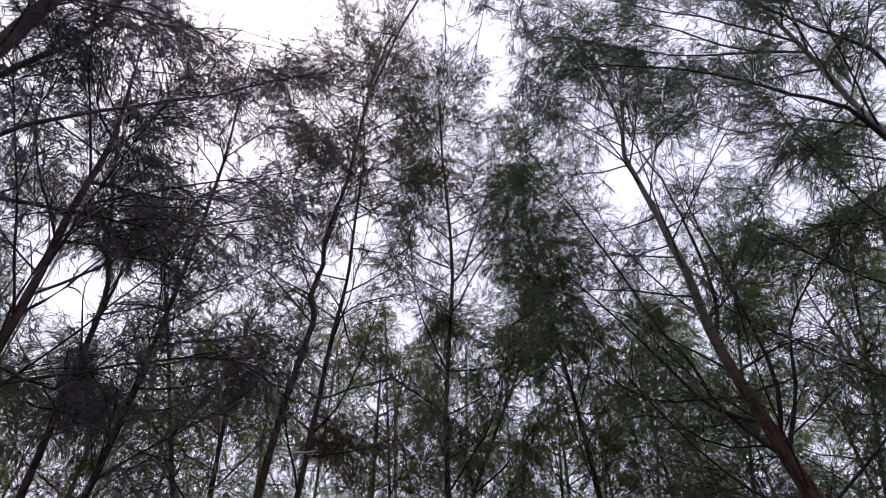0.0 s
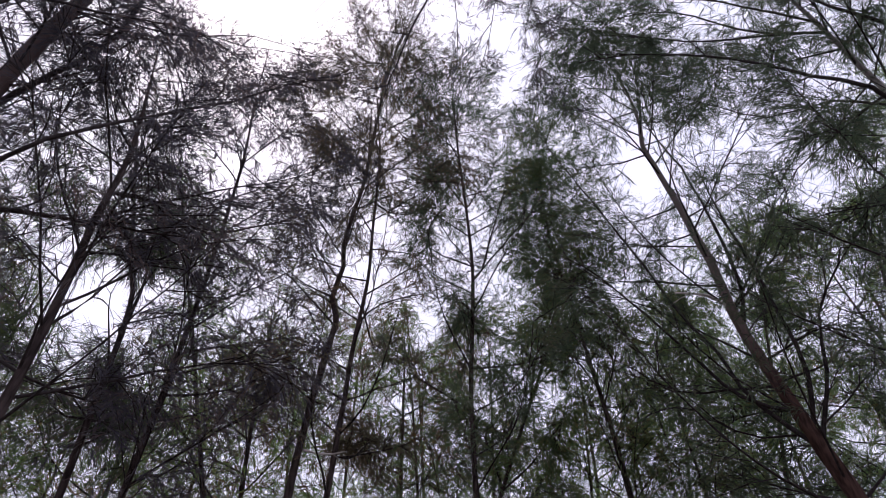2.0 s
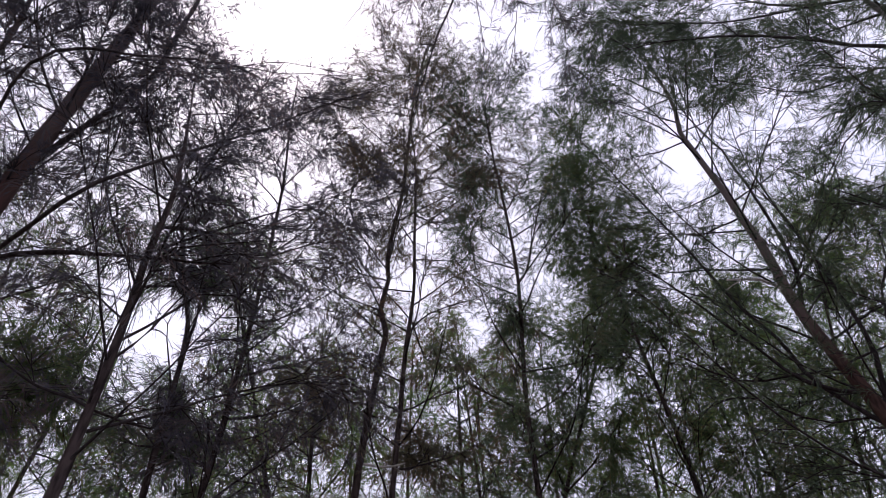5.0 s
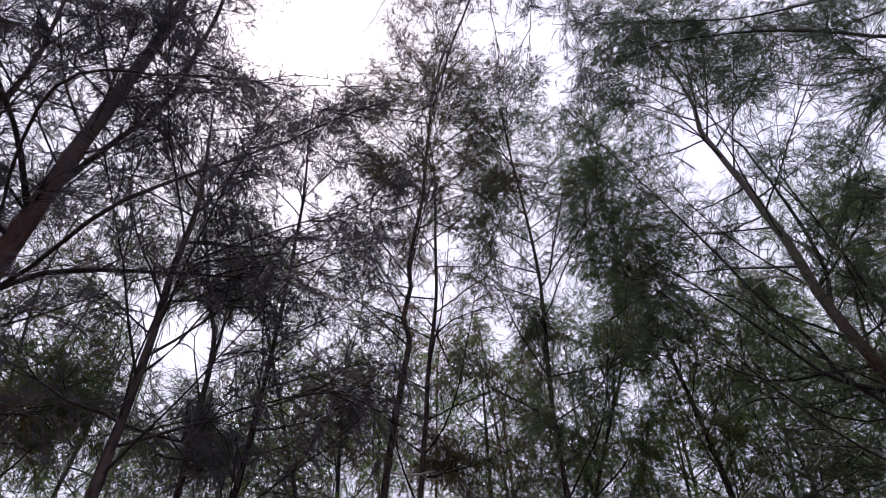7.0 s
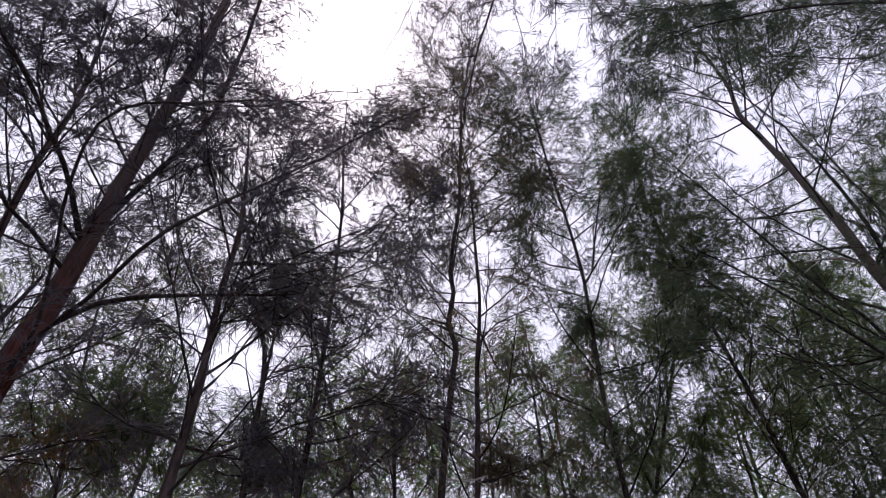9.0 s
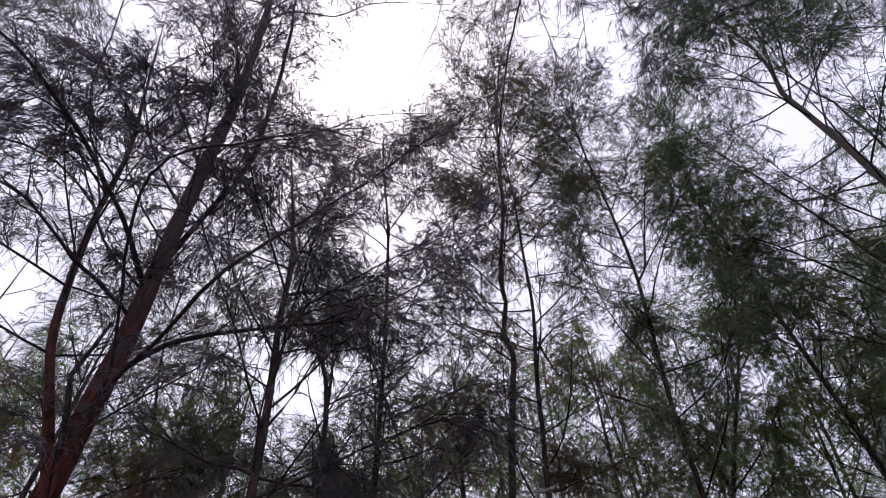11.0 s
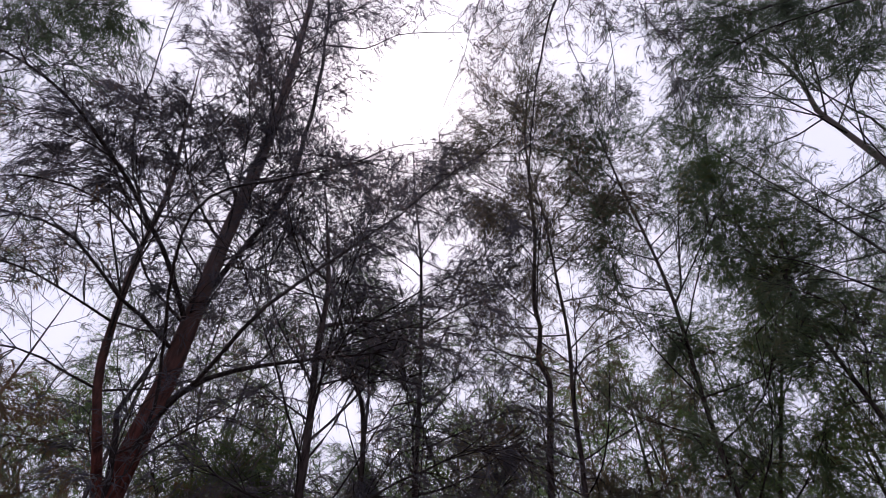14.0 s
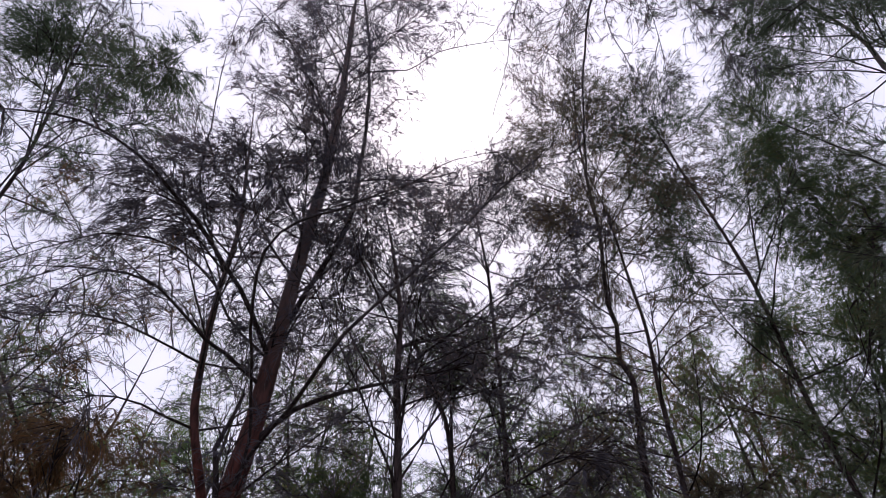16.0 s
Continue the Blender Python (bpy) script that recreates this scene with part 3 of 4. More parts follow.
red_tree.bough((-2.75, 1.75, 7.2), 0.36, 0.8)
red_tree.finish()

twin = Tree(12, [(-3.12, 3.42, -0.08), (-3.24, 2.88, 1.97), (-3.43, 2.06, 3.95), (-3.47, 1.87, 4.36), (-3.46, 1.77, 4.67), (-3.44, 1.69, 5.03), (-3.41, 1.61, 5.50), (-3.37, 1.57, 5.82), (-3.34, 1.49, 6.31), (-3.37, 1.28, 7.32), (-3.39, 1.11, 8.10)],
    0.054, 0.0106, "slim she-oak stem beside the red trunk", bark=RED_BARK)
twin.branch([(-3.35, 1.56, 5.73), (-3.41, 1.09, 6.29), (-3.35, 0.84, 7.16), (-3.27, 0.59, 8.20), (-3.17, 0.43, 9.46)], foot=0.01, twigs=6, leafy=0.5, thick=0.5)
twin.branch([(-3.40, 1.69, 4.79), (-3.49, 1.30, 4.80), (-3.51, 0.99, 4.71), (-3.51, 0.69, 4.49), (-3.45, 0.57, 4.14)], foot=0.01, twigs=16, leafy=0.2)
twin.branch([(-3.44, 1.83, 4.42), (-3.49, 1.49, 4.31), (-3.50, 1.20, 4.20), (-3.47, 0.95, 3.87)], foot=0.01, twigs=18, leafy=0.2, thick=1.2)
twin.branch([(-3.44, 1.62, 5.53), (-3.49, 1.23, 5.66), (-3.51, 0.82, 5.43), (-3.46, 0.55, 4.97), (-3.38, 0.33, 4.47)], foot=0.01, twigs=16, leafy=0.2)
twin.whorl(26, 0.35, 0.98, 1.5, thick=1.6, power=0.4)
twin.bough((-3.3, 0.87, 5.85), 0.4, 1.1)
twin.bough((-3.4, 1.5, 7.2), 0.42, 1)
twin.bough((-3.35, 1.3, 6.5), 0.35, 1)
twin.finish()

slim = Tree(13, [(-2.35, 2.85, -0.08), (-2.36, 2.79, 1.85), (-2.37, 2.71, 3.70), (-2.38, 2.68, 4.31), (-2.39, 2.63, 4.85), (-2.39, 2.61, 5.38), (-2.41, 2.57, 5.79), (-2.45, 2.50, 6.21), (-2.52, 2.40, 6.80)],
    0.052, 0.013, "slim straight she-oak with a smooth grey-brown trunk")
slim.branch([(-2.43, 2.66, 5.19), (-2.36, 2.89, 5.43), (-2.25, 3.14, 5.48), (-2.13, 3.38, 5.43)], foot=0.01, twigs=12, leafy=0.1, thick=0.9, reach=0.8)
slim.branch([(-2.44, 2.65, 5.51), (-2.40, 2.90, 5.88), (-2.28, 3.20, 6.08), (-2.13, 3.50, 5.93)], foot=0.01, twigs=12, leafy=0.1, thick=0.9, reach=0.8)
slim.branch([(-2.39, 2.69, 4.32), (-2.43, 2.79, 4.70), (-2.40, 2.94, 5.05), (-2.25, 3.18, 5.08)], foot=0.01, twigs=12, leafy=0.3, thick=1.0, reach=0.7)
slim.branch([(-2.36, 2.72, 3.97), (-2.20, 2.76, 4.28), (-2.08, 2.77, 4.58), (-1.89, 2.83, 5.03)], foot=0.01, twigs=8, leafy=0.4, thick=0.8)
slim.branch([(-2.38, 2.56, 5.67), (-2.52, 2.43, 5.83), (-2.58, 2.37, 6.25), (-2.65, 2.28, 6.65)], foot=0.01, twigs=16, leafy=0.1, thick=1.4)
slim.branch([(-2.38, 2.70, 3.84), (-2.16, 3.05, 3.76), (-2.15, 3.21, 4.09), (-2.07, 3.42, 4.44)], foot=0.008, twigs=14, leafy=0.4, thick=1.5)
slim.whorl(26, 0.52, 0.98, 1.6, thick=1.3, power=0.4, reach=0.7)
slim.finish()

bent = Tree(14, [(-2.56, 4.26, -0.08), (-2.47, 4.19, 1.89), (-2.33, 4.08, 3.78), (-2.27, 4.04, 4.47), (-2.24, 3.98, 5.52), (-2.23, 3.91, 6.60), (-2.22, 3.84, 7.16), (-2.27, 3.73, 8.11), (-2.31, 3.63, 9.15), (-2.33, 3.57, 9.75)],
    0.04, 0.0063, "she-oak with a slender dark trunk and tufted top", needles=NEEDLES)
bent.branch([(-2.18, 3.82, 7.04), (-2.30, 3.71, 7.39), (-2.23, 3.71, 7.84), (-2.27, 3.65, 8.35)], foot=0.008, twigs=22, leafy=0.05, thick=1.8, reach=0.35)
bent.branch([(-2.23, 3.67, 8.01), (-2.10, 3.71, 8.73), (-2.01, 3.73, 8.91), (-1.96, 3.71, 8.33)], foot=0.008, twigs=16, leafy=0.1, thick=1.8, reach=0.3)
bent.branch([(-2.18, 3.82, 6.16), (-1.86, 3.99, 6.70), (-1.61, 4.10, 7.43), (-1.24, 4.22, 8.31)], foot=0.008, twigs=8, leafy=0.4)
bent.branch([(-2.20, 3.93, 5.61), (-1.94, 4.02, 6.31), (-1.66, 4.11, 7.05), (-1.38, 4.18, 7.44)], foot=0.008, twigs=8, leafy=0.4)
bent.branch([(-2.23, 4.02, 5.17), (-1.94, 4.17, 5.71), (-1.65, 4.29, 6.81)], foot=0.008, twigs=8, leafy=0.4)
bent.branch([(-2.29, 4.11, 4.83), (-1.94, 4.32, 5.18), (-1.54, 4.51, 5.41), (-1.14, 4.66, 5.34)], foot=0.01, twigs=20, leafy=0.3, thick=1.6)
bent.whorl(36, 0.35, 0.99, 1.4, thick=1.6, power=0.4)
bent.bough((-2.13, 3.71, 7.1), 0.2, 1.6)
bent.bough((-1.5, 4.5, 5.0), 0.35, 0.8)
bent.finish()

pair_a = Tree(15, [(-1.65, 4.86, -0.08), (-1.56, 4.83, 2.03), (-1.43, 4.79, 4.06), (-1.41, 4.78, 4.44), (-1.36, 4.78, 4.99), (-1.29, 4.78, 5.56), (-1.27, 4.77, 5.84), (-1.34, 4.73, 6.10), (-1.28, 4.73, 6.51), (-1.31, 4.70, 6.83), (-1.25, 4.70, 7.41), (-1.18, 4.70, 8.06), (-1.12, 4.70, 9.50), (-1.05, 4.70, 10.64), (-0.71, 4.75, 13.42), (-0.66, 4.75, 13.81)],
    0.044, 0.0063, "tall sinuous she-oak, one of a close pair", needles=RUSSET)
pair_a.branch([(-1.28, 4.73, 6.68), (-1.70, 4.60, 7.48), (-1.74, 4.58, 8.61), (-1.72, 4.59, 9.46)], foot=0.009, twigs=16, leafy=0.2)
pair_a.branch([(-1.23, 4.74, 7.78), (-0.69, 4.85, 8.63), (-0.03, 4.90, 9.53)], foot=0.009, twigs=16, leafy=0.2)
pair_a.branch([(-1.32, 4.82, 6.04), (-1.75, 4.68, 6.38), (-2.09, 4.54, 6.74)], foot=0.009, twigs=10, leafy=0.3)
pair_a.branch([(-1.42, 4.90, 4.43), (-1.22, 4.85, 4.42), (-1.02, 4.79, 4.40)], foot=0.012, tip=0.006, twigs=2, leafy=0.95, thick=0, bark=DEAD_WOOD, name='dead_branch', label='bleached bare dead branch')
pair_a.whorl(34, 0.4, 0.85, 1.6, thick=1.5, power=0.4)
pair_a.whorl(18, 0.72, 0.99, 1.5, rise=0.6, thick=1.0, power=0.3)
pair_a.bough((-2.2, 5.16, 5.6), 0.36, 1.1)
pair_a.finish()

pair_b = Tree(16, [(-1.31, 5.06, -0.08), (-1.25, 5.02, 2.07), (-1.17, 4.96, 4.15), (-1.13, 4.94, 5.01), (-1.10, 4.91, 5.60), (-1.07, 4.88, 5.90), (-1.04, 4.86, 6.22), (-1.02, 4.83, 6.65), (-1.02, 4.79, 7.32), (-1.02, 4.76, 7.91), (-1.03, 4.72, 8.57), (-1.14, 4.66, 9.74), (-1.24, 4.60, 10.93)],
    0.039, 0.0063, "tall she-oak, the straighter of a close pair", needles=RUSSET)
pair_b.branch([(-1.05, 4.99, 5.92), (-0.84, 4.96, 6.20), (-0.38, 4.95, 6.32), (0.10, 4.90, 6.51)], foot=0.01, twigs=8, leafy=0.4, thick=0.8)
pair_b.branch([(-1.03, 4.89, 7.64), (-0.63, 4.96, 7.62), (-0.17, 5.00, 8.34), (0.12, 5.00, 8.59)], foot=0.009, twigs=16, leafy=0.2, thick=1.3)
pair_b.whorl(38, 0.4, 0.98, 1.6, thick=1.5, power=0.4)
pair_b.bough((-1.0, 5.93, 5.15), 0.42, 1.1)
pair_b.finish()

middle = Tree(17, [(0.06, 5.46, -0.08), (0.05, 5.40, 2.14), (0.04, 5.30, 4.27), (0.03, 5.25, 5.26), (0.08, 5.20, 6.22), (0.10, 5.15, 6.85), (0.07, 5.10, 7.57), (0.01, 5.05, 8.54), (-0.05, 5.00, 10.00), (-0.10, 4.96, 11.20)],
    0.039, 0.0074, "upright she-oak forked midway up its trunk", needles=BLUISH)
middle.branch([(0.10, 5.30, 6.65), (0.22, 5.25, 6.95), (0.32, 5.19, 7.27), (0.47, 5.13, 7.82), (0.71, 5.05, 8.66)], foot=0.016, twigs=12, leafy=0.4)
middle.branch([(0.08, 5.20, 6.22), (-0.08, 5.13, 6.32), (0.03, 5.07, 5.80), (-0.07, 5.00, 5.21)], foot=0.01, twigs=22, leafy=0.1, thick=1.6, reach=0.35)
middle.branch([(0.10, 5.30, 6.91), (-0.36, 5.19, 7.27), (-0.66, 5.06, 8.07)], foot=0.009, twigs=8, leafy=0.4)
middle.branch([(0.08, 5.30, 7.81), (0.43, 5.18, 8.85), (0.37, 5.09, 9.68)], foot=0.009, twigs=16, leafy=0.2, thick=1.3)
middle.whorl(34, 0.35, 0.9, 1.6, thick=1.6, power=0.4)
middle.whorl(16, 0.75, 0.99, 1.4, rise=0.7, thick=1.1, power=0.3)
middle.bough((0.04, 5.2, 6.25), 0.28, 1.4)
middle.finish()

column = Tree(18, [(1.81, 6.34, -0.08), (1.71, 6.29, 2.36), (1.55, 6.21, 4.73), (1.49, 6.18, 5.48), (1.42, 6.16, 6.29), (1.35, 6.13, 7.05), (1.25, 6.11, 8.17), (1.21, 6.08, 9.52), (1.19, 6.06, 10.42)],
    0.044, 0.0085, "she-oak with a dense dark columnar crown", needles=DEEP)
column.whorl(64, 0.4, 0.99, 1.25, rise=1.0, thick=1.8, twigs=12, power=0.5)
column.bough((1.12, 5.5, 9.1), 0.4, 1.1)
column.bough((1.11, 5.88, 8.4), 0.5, 1.3)
column.bough((1.3, 6.3, 7.7), 0.6, 1.4)
column.bough((1.5, 6.6, 7.0), 0.55, 1.2)
column.bough((1.1, 6.1, 7.9), 0.5, 1.2)
column.branch([(1.57, 6.20, 4.60), (2.02, 5.95, 4.74), (2.36, 5.91, 4.50)], foot=0.012, tip=0.005, twigs=4, leafy=0.5, thick=0, reach=0.3, bark=DEAD_WOOD, name='dead_branch', label='bleached bare dead branch')
column.finish()

big = Tree(19, [(3.16, 4.28, -0.08), (2.91, 4.29, 1.88), (2.55, 4.30, 3.77), (2.47, 4.30, 4.16), (2.36, 4.32, 4.83), (2.29, 4.31, 5.37), (2.27, 4.27, 5.96), (2.20, 4.27, 6.78), (2.12, 4.26, 7.46), (2.07, 4.24, 7.80), (2.11, 4.18, 8.17), (2.10, 4.14, 8.68), (2.05, 4.12, 9.51), (2.02, 4.11, 10.01)],
    0.089, 0.0112, "large she-oak with a thick trunk leaning inwards", bark=SMOOTH_BARK, needles=BLUISH)
big.branch([(2.36, 4.35, 5.03), (2.41, 4.24, 5.64), (2.37, 4.19, 6.50), (2.28, 4.15, 7.21), (2.14, 4.15, 8.13), (2.25, 4.01, 9.31)], foot=0.02, twigs=10, leafy=0.5, thick=0.7)
big.branch([(2.48, 4.29, 4.15), (2.54, 4.14, 4.59), (2.50, 4.06, 5.34), (2.41, 4.01, 6.22), (2.38, 3.93, 7.09), (2.46, 3.76, 7.69)], foot=0.02, twigs=14, leafy=0.4)
big.branch([(2.49, 4.28, 3.97), (2.65, 4.07, 4.54), (2.73, 3.91, 4.96), (2.91, 3.67, 5.21), (3.09, 3.39, 5.37), (3.25, 3.12, 5.32)], foot=0.02, twigs=14, leafy=0.4)
big.branch([(2.46, 4.30, 3.93), (2.17, 4.36, 4.49), (2.03, 4.34, 4.96), (1.83, 4.35, 5.46), (1.56, 4.37, 6.46), (1.32, 4.36, 7.18), (1.09, 4.35, 7.90), (0.83, 4.32, 8.86)], foot=0.018, twigs=16, leafy=0.5, thick=0.8)
big.branch([(2.42, 4.32, 4.26), (2.08, 4.31, 4.50), (1.66, 4.32, 5.18), (1.14, 4.32, 5.93), (0.58, 4.26, 6.26)], foot=0.016, twigs=14, leafy=0.4, thick=0.9)
big.branch([(2.41, 4.33, 4.56), (1.69, 4.49, 4.73), (1.23, 4.48, 5.07), (0.85, 4.42, 5.14)], foot=0.012, twigs=16, leafy=0.3, thick=1.1)
big.branch([(2.05, 4.23, 7.68), (1.87, 4.20, 7.86), (1.58, 4.21, 8.29), (1.04, 4.27, 8.92)], foot=0.008, twigs=6, leafy=0.4, thick=0.7)
big.branch([(2.07, 4.11, 8.64), (1.86, 4.13, 9.24), (1.31, 4.27, 9.35), (0.84, 4.32, 9.00)], foot=0.007, twigs=6, leafy=0.4, thick=0.7)
big.branch([(2.29, 4.33, 5.42), (2.09, 4.26, 5.51), (1.82, 4.23, 5.53)], foot=0.017, tip=0.008, twigs=3, leafy=0.9, thick=0, bark=DEAD_WOOD, name='dead_branch', label='bleached bare dead branch')
big.branch([(2.30, 4.33, 5.38), (2.66, 4.03, 5.71), (2.86, 3.81, 6.06), (2.92, 3.68, 6.48)], foot=0.012, twigs=20, leafy=0.3, thick=1.6)
big.branch([(2.35, 4.30, 4.82), (2.79, 4.07, 4.98), (2.98, 3.98, 4.68), (3.07, 3.95, 4.35)], foot=0.012, twigs=20, leafy=0.2, thick=1.5)
big.whorl(48, 0.3, 0.98, 2.0, thick=1.3, twigs=14, power=0.5)
big.finish()

edge = Tree(20, [(3.59, 3.63, -0.08), (3.54, 3.39, 1.85), (3.47, 3.02, 3.71), (3.43, 2.85, 4.51), (3.35, 2.72, 5.41), (3.23, 2.66, 6.20), (3.12, 2.57, 6.84), (2.99, 2.50, 7.76), (2.85, 2.43, 8.75)],
    0.063, 0.01, "she-oak with long arching branches over the clearing", bark=PALE_BARK, needles=BLUISH)
edge.branch([(2.95, 2.40, 5.30), (2.82, 2.34, 5.61), (2.57, 2.42, 5.95), (2.30, 2.50, 6.32), (1.92, 2.65, 6.79), (1.50, 2.75, 7.02), (1.09, 2.79, 6.99)], foot=0.02, tip=0.004, twigs=14, leafy=0.3, thick=0.9)
edge.branch([(3.17, 2.60, 5.81), (2.92, 2.77, 6.17), (2.56, 3.01, 6.34), (2.30, 3.12, 6.69), (1.98, 3.24, 7.15)], foot=0.012, twigs=14, leafy=0.3, thick=1)
edge.branch([(3.17, 2.60, 5.98), (2.87, 2.88, 5.85), (2.59, 3.09, 5.70), (2.36, 3.23, 5.45)], foot=0.01, twigs=16, leafy=0.3, thick=1.2)
edge.branch([(3.32, 2.23, 5.65), (3.17, 2.18, 5.95), (2.96, 2.22, 6.67), (2.68, 2.33, 7.47), (2.41, 2.40, 8.51)], foot=0.02, twigs=18, leafy=0.3, thick=1)
edge.branch([(3.09, 2.54, 6.79), (2.68, 2.73, 7.28), (2.17, 2.93, 8.23), (1.43, 3.17, 8.62), (0.79, 3.20, 9.32)], foot=0.012, twigs=18, leafy=0.2, thick=1.0, reach=0.8)
edge.branch([(3.00, 2.49, 7.11), (2.55, 2.63, 7.80), (1.95, 2.83, 8.71), (1.18, 2.97, 9.42)], foot=0.012, twigs=18, leafy=0.2, thick=1.0, reach=0.8)
edge.branch([(3.34, 2.71, 5.39), (3.19, 3.03, 5.47), (3.03, 3.33, 5.50), (2.96, 3.52, 5.45)], foot=0.012, twigs=20, leafy=0.2, thick=1.6)
edge.whorl(40, 0.35, 0.98, 1.9, thick=1.6, twigs=14, power=0.4)
edge.bough((1.05, 2.9, 7.9), 0.85, 0.3)
edge.finish()

fork = Tree(21, [(-2.80, 4.39, -0.08), (-2.87, 4.34, 2.46), (-2.97, 4.27, 4.92), (-2.99, 4.25, 5.39), (-3.04, 4.22, 5.78), (-3.14, 4.15, 6.06), (-3.24, 4.06, 6.52), (-3.74, 3.68, 8.63)],
    0.042, 0.012, "small she-oak with a low fork", needles=BLUISH)
fork.branch([(-2.99, 4.26, 5.27), (-2.97, 4.27, 5.78), (-3.02, 4.23, 6.22), (-3.08, 4.19, 6.87)], foot=0.02, twigs=10, leafy=0.4)
fork.branch([(-3.32, 3.87, 5.00), (-3.12, 4.10, 5.60), (-3.09, 4.18, 5.92)], foot=0.01, twigs=6, leafy=0.3, thick=0.8)
fork.whorl(22, 0.45, 0.98, 1.3, thick=1.0, power=0.4, reach=0.7)
fork.bough((-3.32, 4.89, 5.33), 0.36, 1.3)
fork.bough((-3.07, 4.23, 6.2), 0.55, 0.8)
fork.bough((-2.83, 4.05, 6.55), 0.58, 0.75)
fork.bough((-3.2, 5.0, 4.85), 0.6, 1)
fork.bough((-3.77, 4.69, 5.0), 0.35, 1)
fork.finish()

left_a = Tree(22, [(-5.41, 0.91, -0.08), (-5.24, 0.69, 2.62), (-4.99, 0.35, 5.24), (-4.88, 0.21, 6.29), (-4.76, 0.15, 6.61), (-4.64, 0.02, 7.08), (-4.52, -0.14, 7.56), (-4.39, -0.31, 8.18), (-4.23, -0.51, 8.94)],
    0.042, 0.009, "slender leaning she-oak with an airy crown", needles=BLUISH)
left_a.whorl(50, 0.35, 0.98, 1.7, thick=1.4, twigs=14, power=0.4)
left_a.bough((-4.4, -0.3, 7.8), 0.5, 0.8)
left_a.bough((-4.1, 0.45, 8.5), 0.5, 0.7)
left_a.finish()

left_b = Tree(23, [(-3.79, 3.97, -0.08), (-4.09, 3.01, 2.05), (-4.54, 1.57, 4.11), (-4.62, 1.29, 4.47), (-4.71, 0.94, 4.88), (-4.77, 0.55, 5.29), (-4.88, -0.14, 6.00)],
    0.028, 0.008, "young thin she-oak with low foliage", needles=WITHERED)
left_b.whorl(36, 0.25, 0.98, 1.6, thick=1.6, power=0.4)
left_b.bough((-4.04, 1.32, 4.2), 0.42, 1.2)
left_b.bough((-4.3, 1.0, 4.0), 0.4, 0.9)
left_b.finish()

thin = Tree(24, [(-4.22, 4.64, -0.08), (-4.43, 4.37, 2.68), (-4.76, 3.98, 5.36), (-4.86, 3.85, 6.16), (-4.90, 3.80, 6.70), (-4.91, 3.79, 7.52), (-4.92, 3.78, 8.52)],
    0.025, 0.008, "young thin she-oak behind the red trunk", needles=DEEP)
thin.whorl(28, 0.3, 0.98, 1.4, thick=1.5, power=0.4)
thin.bough((-4.35, 4.12, 5.2), 0.62, 1.2)
thin.bough((-4.75, 4.1, 5.0), 0.5, 1.1)
thin.bough((-3.95, 4.25, 5.5), 0.36, 1)
thin.bough((-3.84, 3.92, 4.95), 0.36, 2.0)
thin.finish()

over = Tree(25, [(1.30, -2.40, -0.08), (1.25, -2.30, 2.50), (1.10, -2.00, 5.00), (0.90, -1.60, 7.50), (0.70, -1.30, 9.60)],
    0.08, 0.01, "she-oak whose high boughs hang over the clearing")
over.branch([(1.58, 1.23, 13.45), (0.48, 2.25, 10.70), (-0.12, 2.60, 8.97), (-0.49, 2.86, 7.99), (-0.76, 3.11, 6.92)], foot=0.032, tip=0.006, twigs=12, leafy=0.55, thick=0.9)
over.branch([(1.58, 1.23, 13.45), (-0.15, 2.17, 11.10), (-0.74, 2.23, 9.28), (-1.02, 2.31, 8.19), (-1.26, 2.39, 7.43)], foot=0.013, tip=0.003, twigs=18, leafy=0.45, thick=1.2)
over.branch([(1.57, 1.24, 13.92), (0.14, 2.15, 10.25), (-0.35, 2.27, 8.36), (-0.63, 2.37, 8.06), (-0.86, 2.45, 7.57)], foot=0.011, tip=0.003, twigs=16, leafy=0.45, thick=1.2)
over.branch([(1.57, 1.24, 13.92), (-0.46, 2.07, 13.05), (-1.12, 1.95, 9.64), (-1.33, 1.96, 8.86), (-1.53, 1.98, 8.51)], foot=0.011, tip=0.003, twigs=14, leafy=0.5, thick=1.1)
over.branch([(1.58, 1.23, 13.45), (0.32, 2.13, 9.19), (0.04, 2.30, 7.78), (0.02, 2.45, 7.05), (-0.01, 2.60, 6.68)], foot=0.013, tip=0.003, twigs=16, leafy=0.4, thick=1.2)
over.branch([(1.58, 1.23, 13.45), (0.59, 2.07, 8.81), (0.40, 2.27, 7.23), (0.32, 2.43, 6.82), (0.23, 2.59, 6.58)], foot=0.011, tip=0.003, twigs=14, leafy=0.5, thick=1.0)
over.branch([(1.58, 1.23, 13.45), (0.72, 2.15, 8.31), (0.70, 2.43, 7.01), (0.68, 2.71, 6.56)], foot=0.01, twigs=18, leafy=0.4, thick=1.4)
over.branch([(1.52, 1.30, 16.95), (-1.91, 1.10, 12.62), (-2.31, 0.67, 8.87), (-2.56, 0.46, 7.12)], foot=0.01, twigs=16, leafy=0.5, thick=1.2)
over.branch([(1.52, 1.30, 16.95), (-2.33, 0.06, 13.60), (-2.64, -0.38, 7.36), (-2.99, -0.27, 6.10)], foot=0.01, twigs=18, leafy=0.5, thick=1.4)
over.whorl(20, 0.5, 0.98, 1.2, thick=0.8)
over.finish()

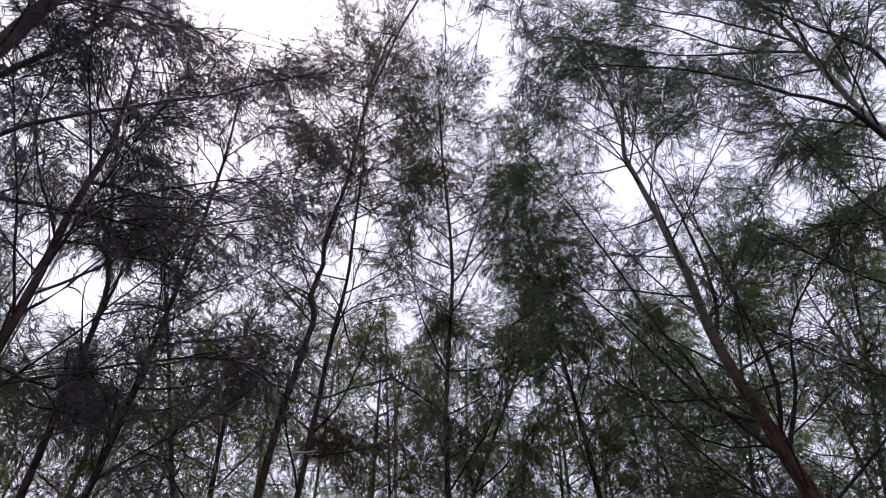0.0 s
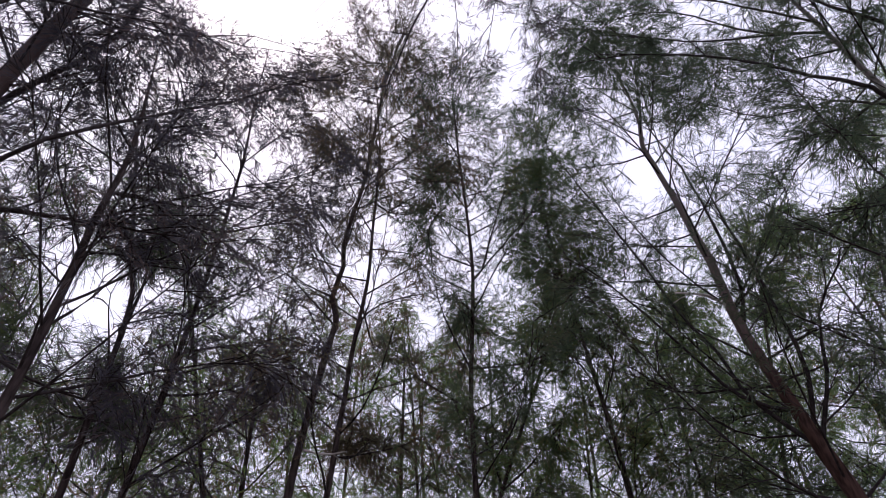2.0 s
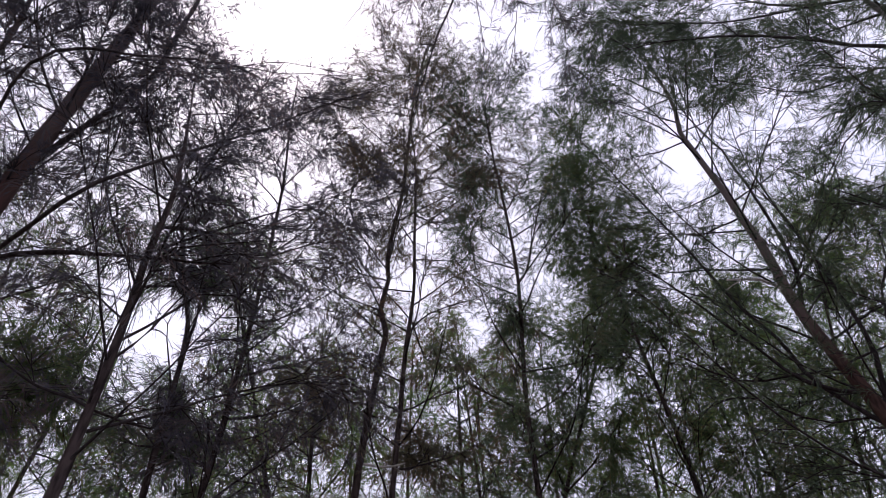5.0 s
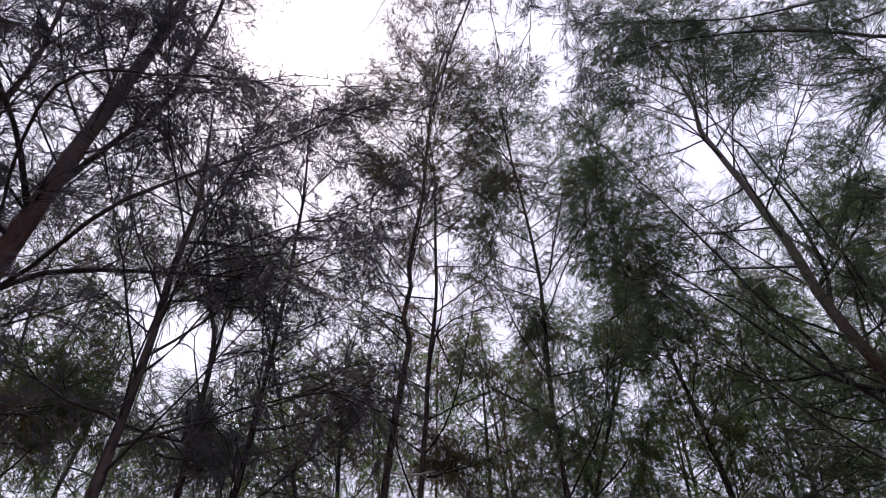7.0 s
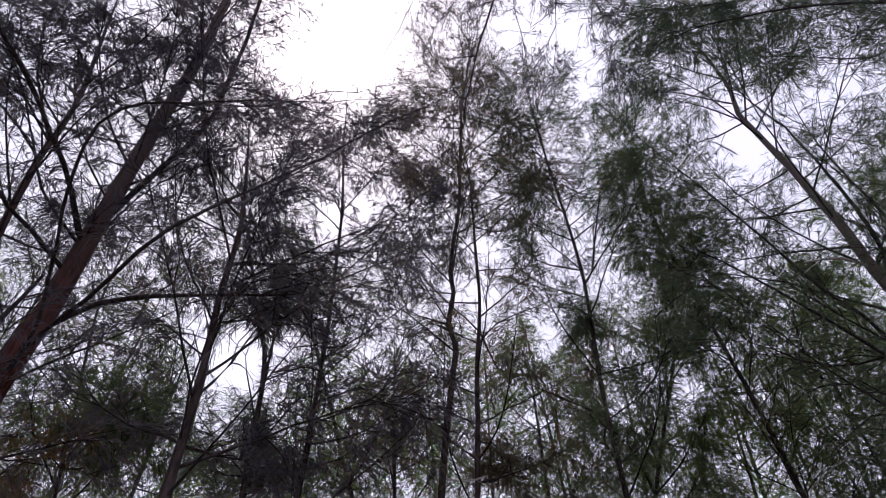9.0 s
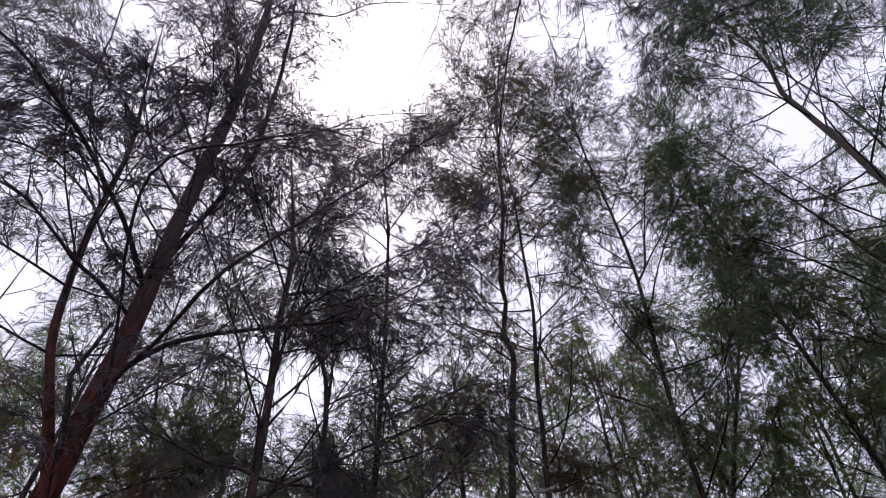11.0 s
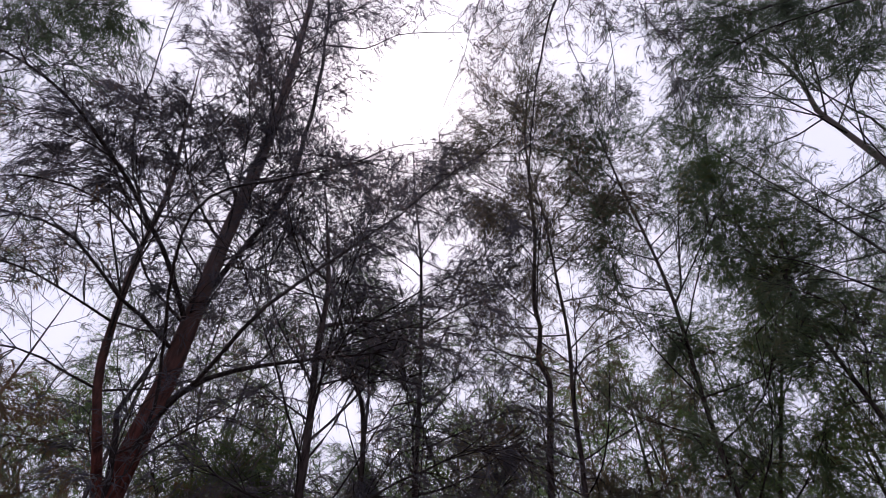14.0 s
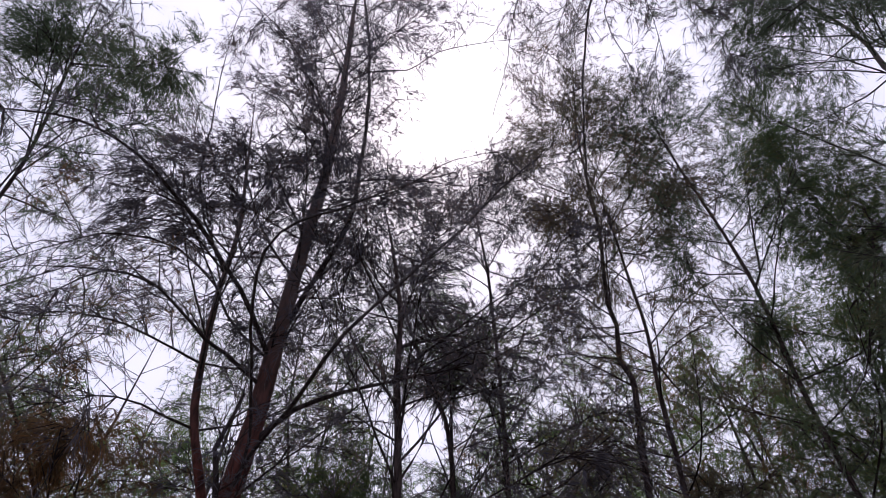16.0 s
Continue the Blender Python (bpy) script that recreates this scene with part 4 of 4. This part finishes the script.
green_a = Tree(41, [(2.88, 5.85, -0.08), (3.21, 5.60, 2.11), (3.71, 5.22, 4.23), (4.08, 4.93, 5.69), (4.31, 4.73, 6.86), (4.50, 4.57, 7.83)],
    0.04, 0.008, "bright green young she-oak with soft dense foliage", needles=LIT_GREEN, size=0.104, each=12, width=0.0056)
green_a.whorl(28, 0.3, 0.99, 1.2, thick=1.1, power=0.4, rise=0.9)
green_a.bough((4.73, 4.87, 7.45), 0.5, 1)
green_a.bough((4.4, 4.9, 6.6), 0.5, 0.9)
green_a.finish()

green_b = Tree(42, [(2.37, 6.66, -0.08), (2.67, 6.50, 2.38), (3.12, 6.27, 4.76), (3.45, 6.09, 6.32), (3.73, 5.92, 7.64), (3.94, 5.80, 8.61)],
    0.04, 0.008, "bright green young she-oak with soft dense foliage", needles=LIT_GREEN, size=0.104, each=12, width=0.0056)
green_b.whorl(28, 0.3, 0.99, 1.2, thick=1.1, power=0.4, rise=0.9)
green_b.bough((3.76, 6.02, 7.1), 0.5, 1)
green_b.bough((3.84, 5.44, 7.7), 0.55, 1)
green_b.finish()

green_c = Tree(43, [(1.64, 7.28, -0.08), (1.95, 7.16, 2.56), (2.41, 7.00, 5.13), (2.67, 6.90, 6.42), (2.86, 6.83, 7.39)],
    0.04, 0.008, "bright green young she-oak with soft dense foliage", needles=LIT_GREEN, size=0.104, each=12, width=0.0056)
green_c.whorl(28, 0.3, 0.99, 1.2, thick=1.1, power=0.4, rise=0.9)
green_c.bough((2.62, 6.63, 7.05), 0.55, 1)
green_c.bough((2.33, 7.1, 6.4), 0.6, 1.1)
green_c.bough((2.83, 6.39, 7.4), 0.4, 0.8)
green_c.finish()

green_d = Tree(44, [(-0.29, 7.81, -0.08), (-0.43, 7.79, 2.76), (-0.65, 7.77, 5.52), (-0.83, 7.76, 7.61), (-0.91, 7.75, 8.60)],
    0.04, 0.008, "bright green young she-oak with soft dense foliage", needles=LIT_GREEN, size=0.104, each=12, width=0.0056)
green_d.whorl(28, 0.3, 0.99, 1.2, thick=1.1, power=0.4, rise=0.9)
green_d.bough((-0.78, 6.74, 7.45), 0.28, 1.2)
green_d.bough((-0.5, 7.2, 6.9), 0.4, 0.7)
green_d.finish()

green_e = Tree(45, [(3.52, 4.93, -0.08), (3.74, 4.72, 2.51), (4.06, 4.41, 5.02), (4.20, 4.28, 5.97), (4.40, 4.08, 7.01), (4.58, 3.89, 7.97)],
    0.04, 0.008, "bright green young she-oak with soft dense foliage", needles=LIT_GREEN, size=0.104, each=12, width=0.0056)
green_e.whorl(28, 0.3, 0.99, 1.2, thick=1.1, power=0.4, rise=0.9)
green_e.finish()

green_f = Tree(46, [(-1.64, 6.63, -0.08), (-2.16, 6.34, 2.86), (-2.94, 5.91, 5.72), (-3.43, 5.64, 7.35), (-3.83, 5.38, 8.73), (-4.10, 5.20, 9.67)],
    0.04, 0.008, "bright green young she-oak with soft dense foliage", needles=LIT_GREEN, size=0.104, each=12, width=0.0056)
green_f.whorl(28, 0.3, 0.99, 1.2, thick=1.1, power=0.4, rise=0.9)
green_f.finish()

upright = Tree(26, [(-1.06, 6.10, -0.08), (-0.52, 6.06, 2.33), (0.29, 5.99, 4.66), (0.66, 5.96, 5.63), (1.01, 5.91, 6.52), (1.28, 5.86, 7.15), (1.60, 5.80, 7.89)],
    0.04, 0.008, "thin upright she-oak deep in the grove", needles=DEEP)
upright.branch([(0.58, 5.97, 5.62), (0.87, 5.94, 6.61), (1.06, 5.91, 7.22)], foot=0.012, twigs=10, leafy=0.3, thick=1.0)
upright.branch([(0.65, 5.96, 5.76), (0.90, 5.83, 5.92), (1.26, 5.66, 5.62)], foot=0.008, twigs=10, leafy=0.3, thick=0.8)
upright.branch([(0.64, 5.97, 5.76), (0.41, 5.89, 6.00), (0.10, 5.80, 6.09)], foot=0.008, twigs=10, leafy=0.3, thick=0.8)
upright.whorl(24, 0.3, 0.98, 1.2, thick=1.2, power=0.4)
upright.bough((0.61, 5.66, 5.6), 0.35, 1.2)
upright.bough((0.9, 5.5, 5.0), 0.4, 0.8)
upright.bough((0.35, 6.1, 5.3), 0.45, 1)
upright.finish()



# The grove behind: rows of she-oaks that fill the lower sky
def grove():
    rng = np.random.default_rng(77)
    for k in range(42):
        a = radians(-86 + 138 * (k + 0.5 + 0.5 * (rng.random() - 0.5)) / 42)
        r = (6.6, 8.4, 10.2, 12.2)[k % 4] + 1.2 * rng.random()
        tall = (0.62 + 0.32 * rng.random()) * r + 1.6
        x, y = r * math.sin(a), r * math.cos(a)
        lean = rng.standard_normal(2) * 0.35
        pts = [(x, y, -0.08), (x + 0.2 * lean[0], y + 0.2 * lean[1], tall * 0.35), (x + 0.7 * lean[0], y + 0.7 * lean[1], tall * 0.7), (x + lean[0], y + lean[1], tall)]
        hue, foliage = ((LIT_GREEN, "bright green"), (DEEP, "deep green"), (LIT_GREEN, "bright green"), (WITHERED, "withered brown"), (LIT_GREEN, "bright green"), (BLUISH, "blue-green"), (LIT_GREEN, "bright green"))[k % 7]
        t = Tree(300 + k, pts, 0.04 + 0.025 * rng.random(), 0.008, "slender she-oak in the grove with drooping " + foliage + " foliage", needles=hue, size=0.132, each=9, width=0.0084)
        t.whorl(16, 0.55, 0.99, 1.9, thick=1.0, twigs=10, reach=0.65, power=0.5)
        t.finish()


grove()
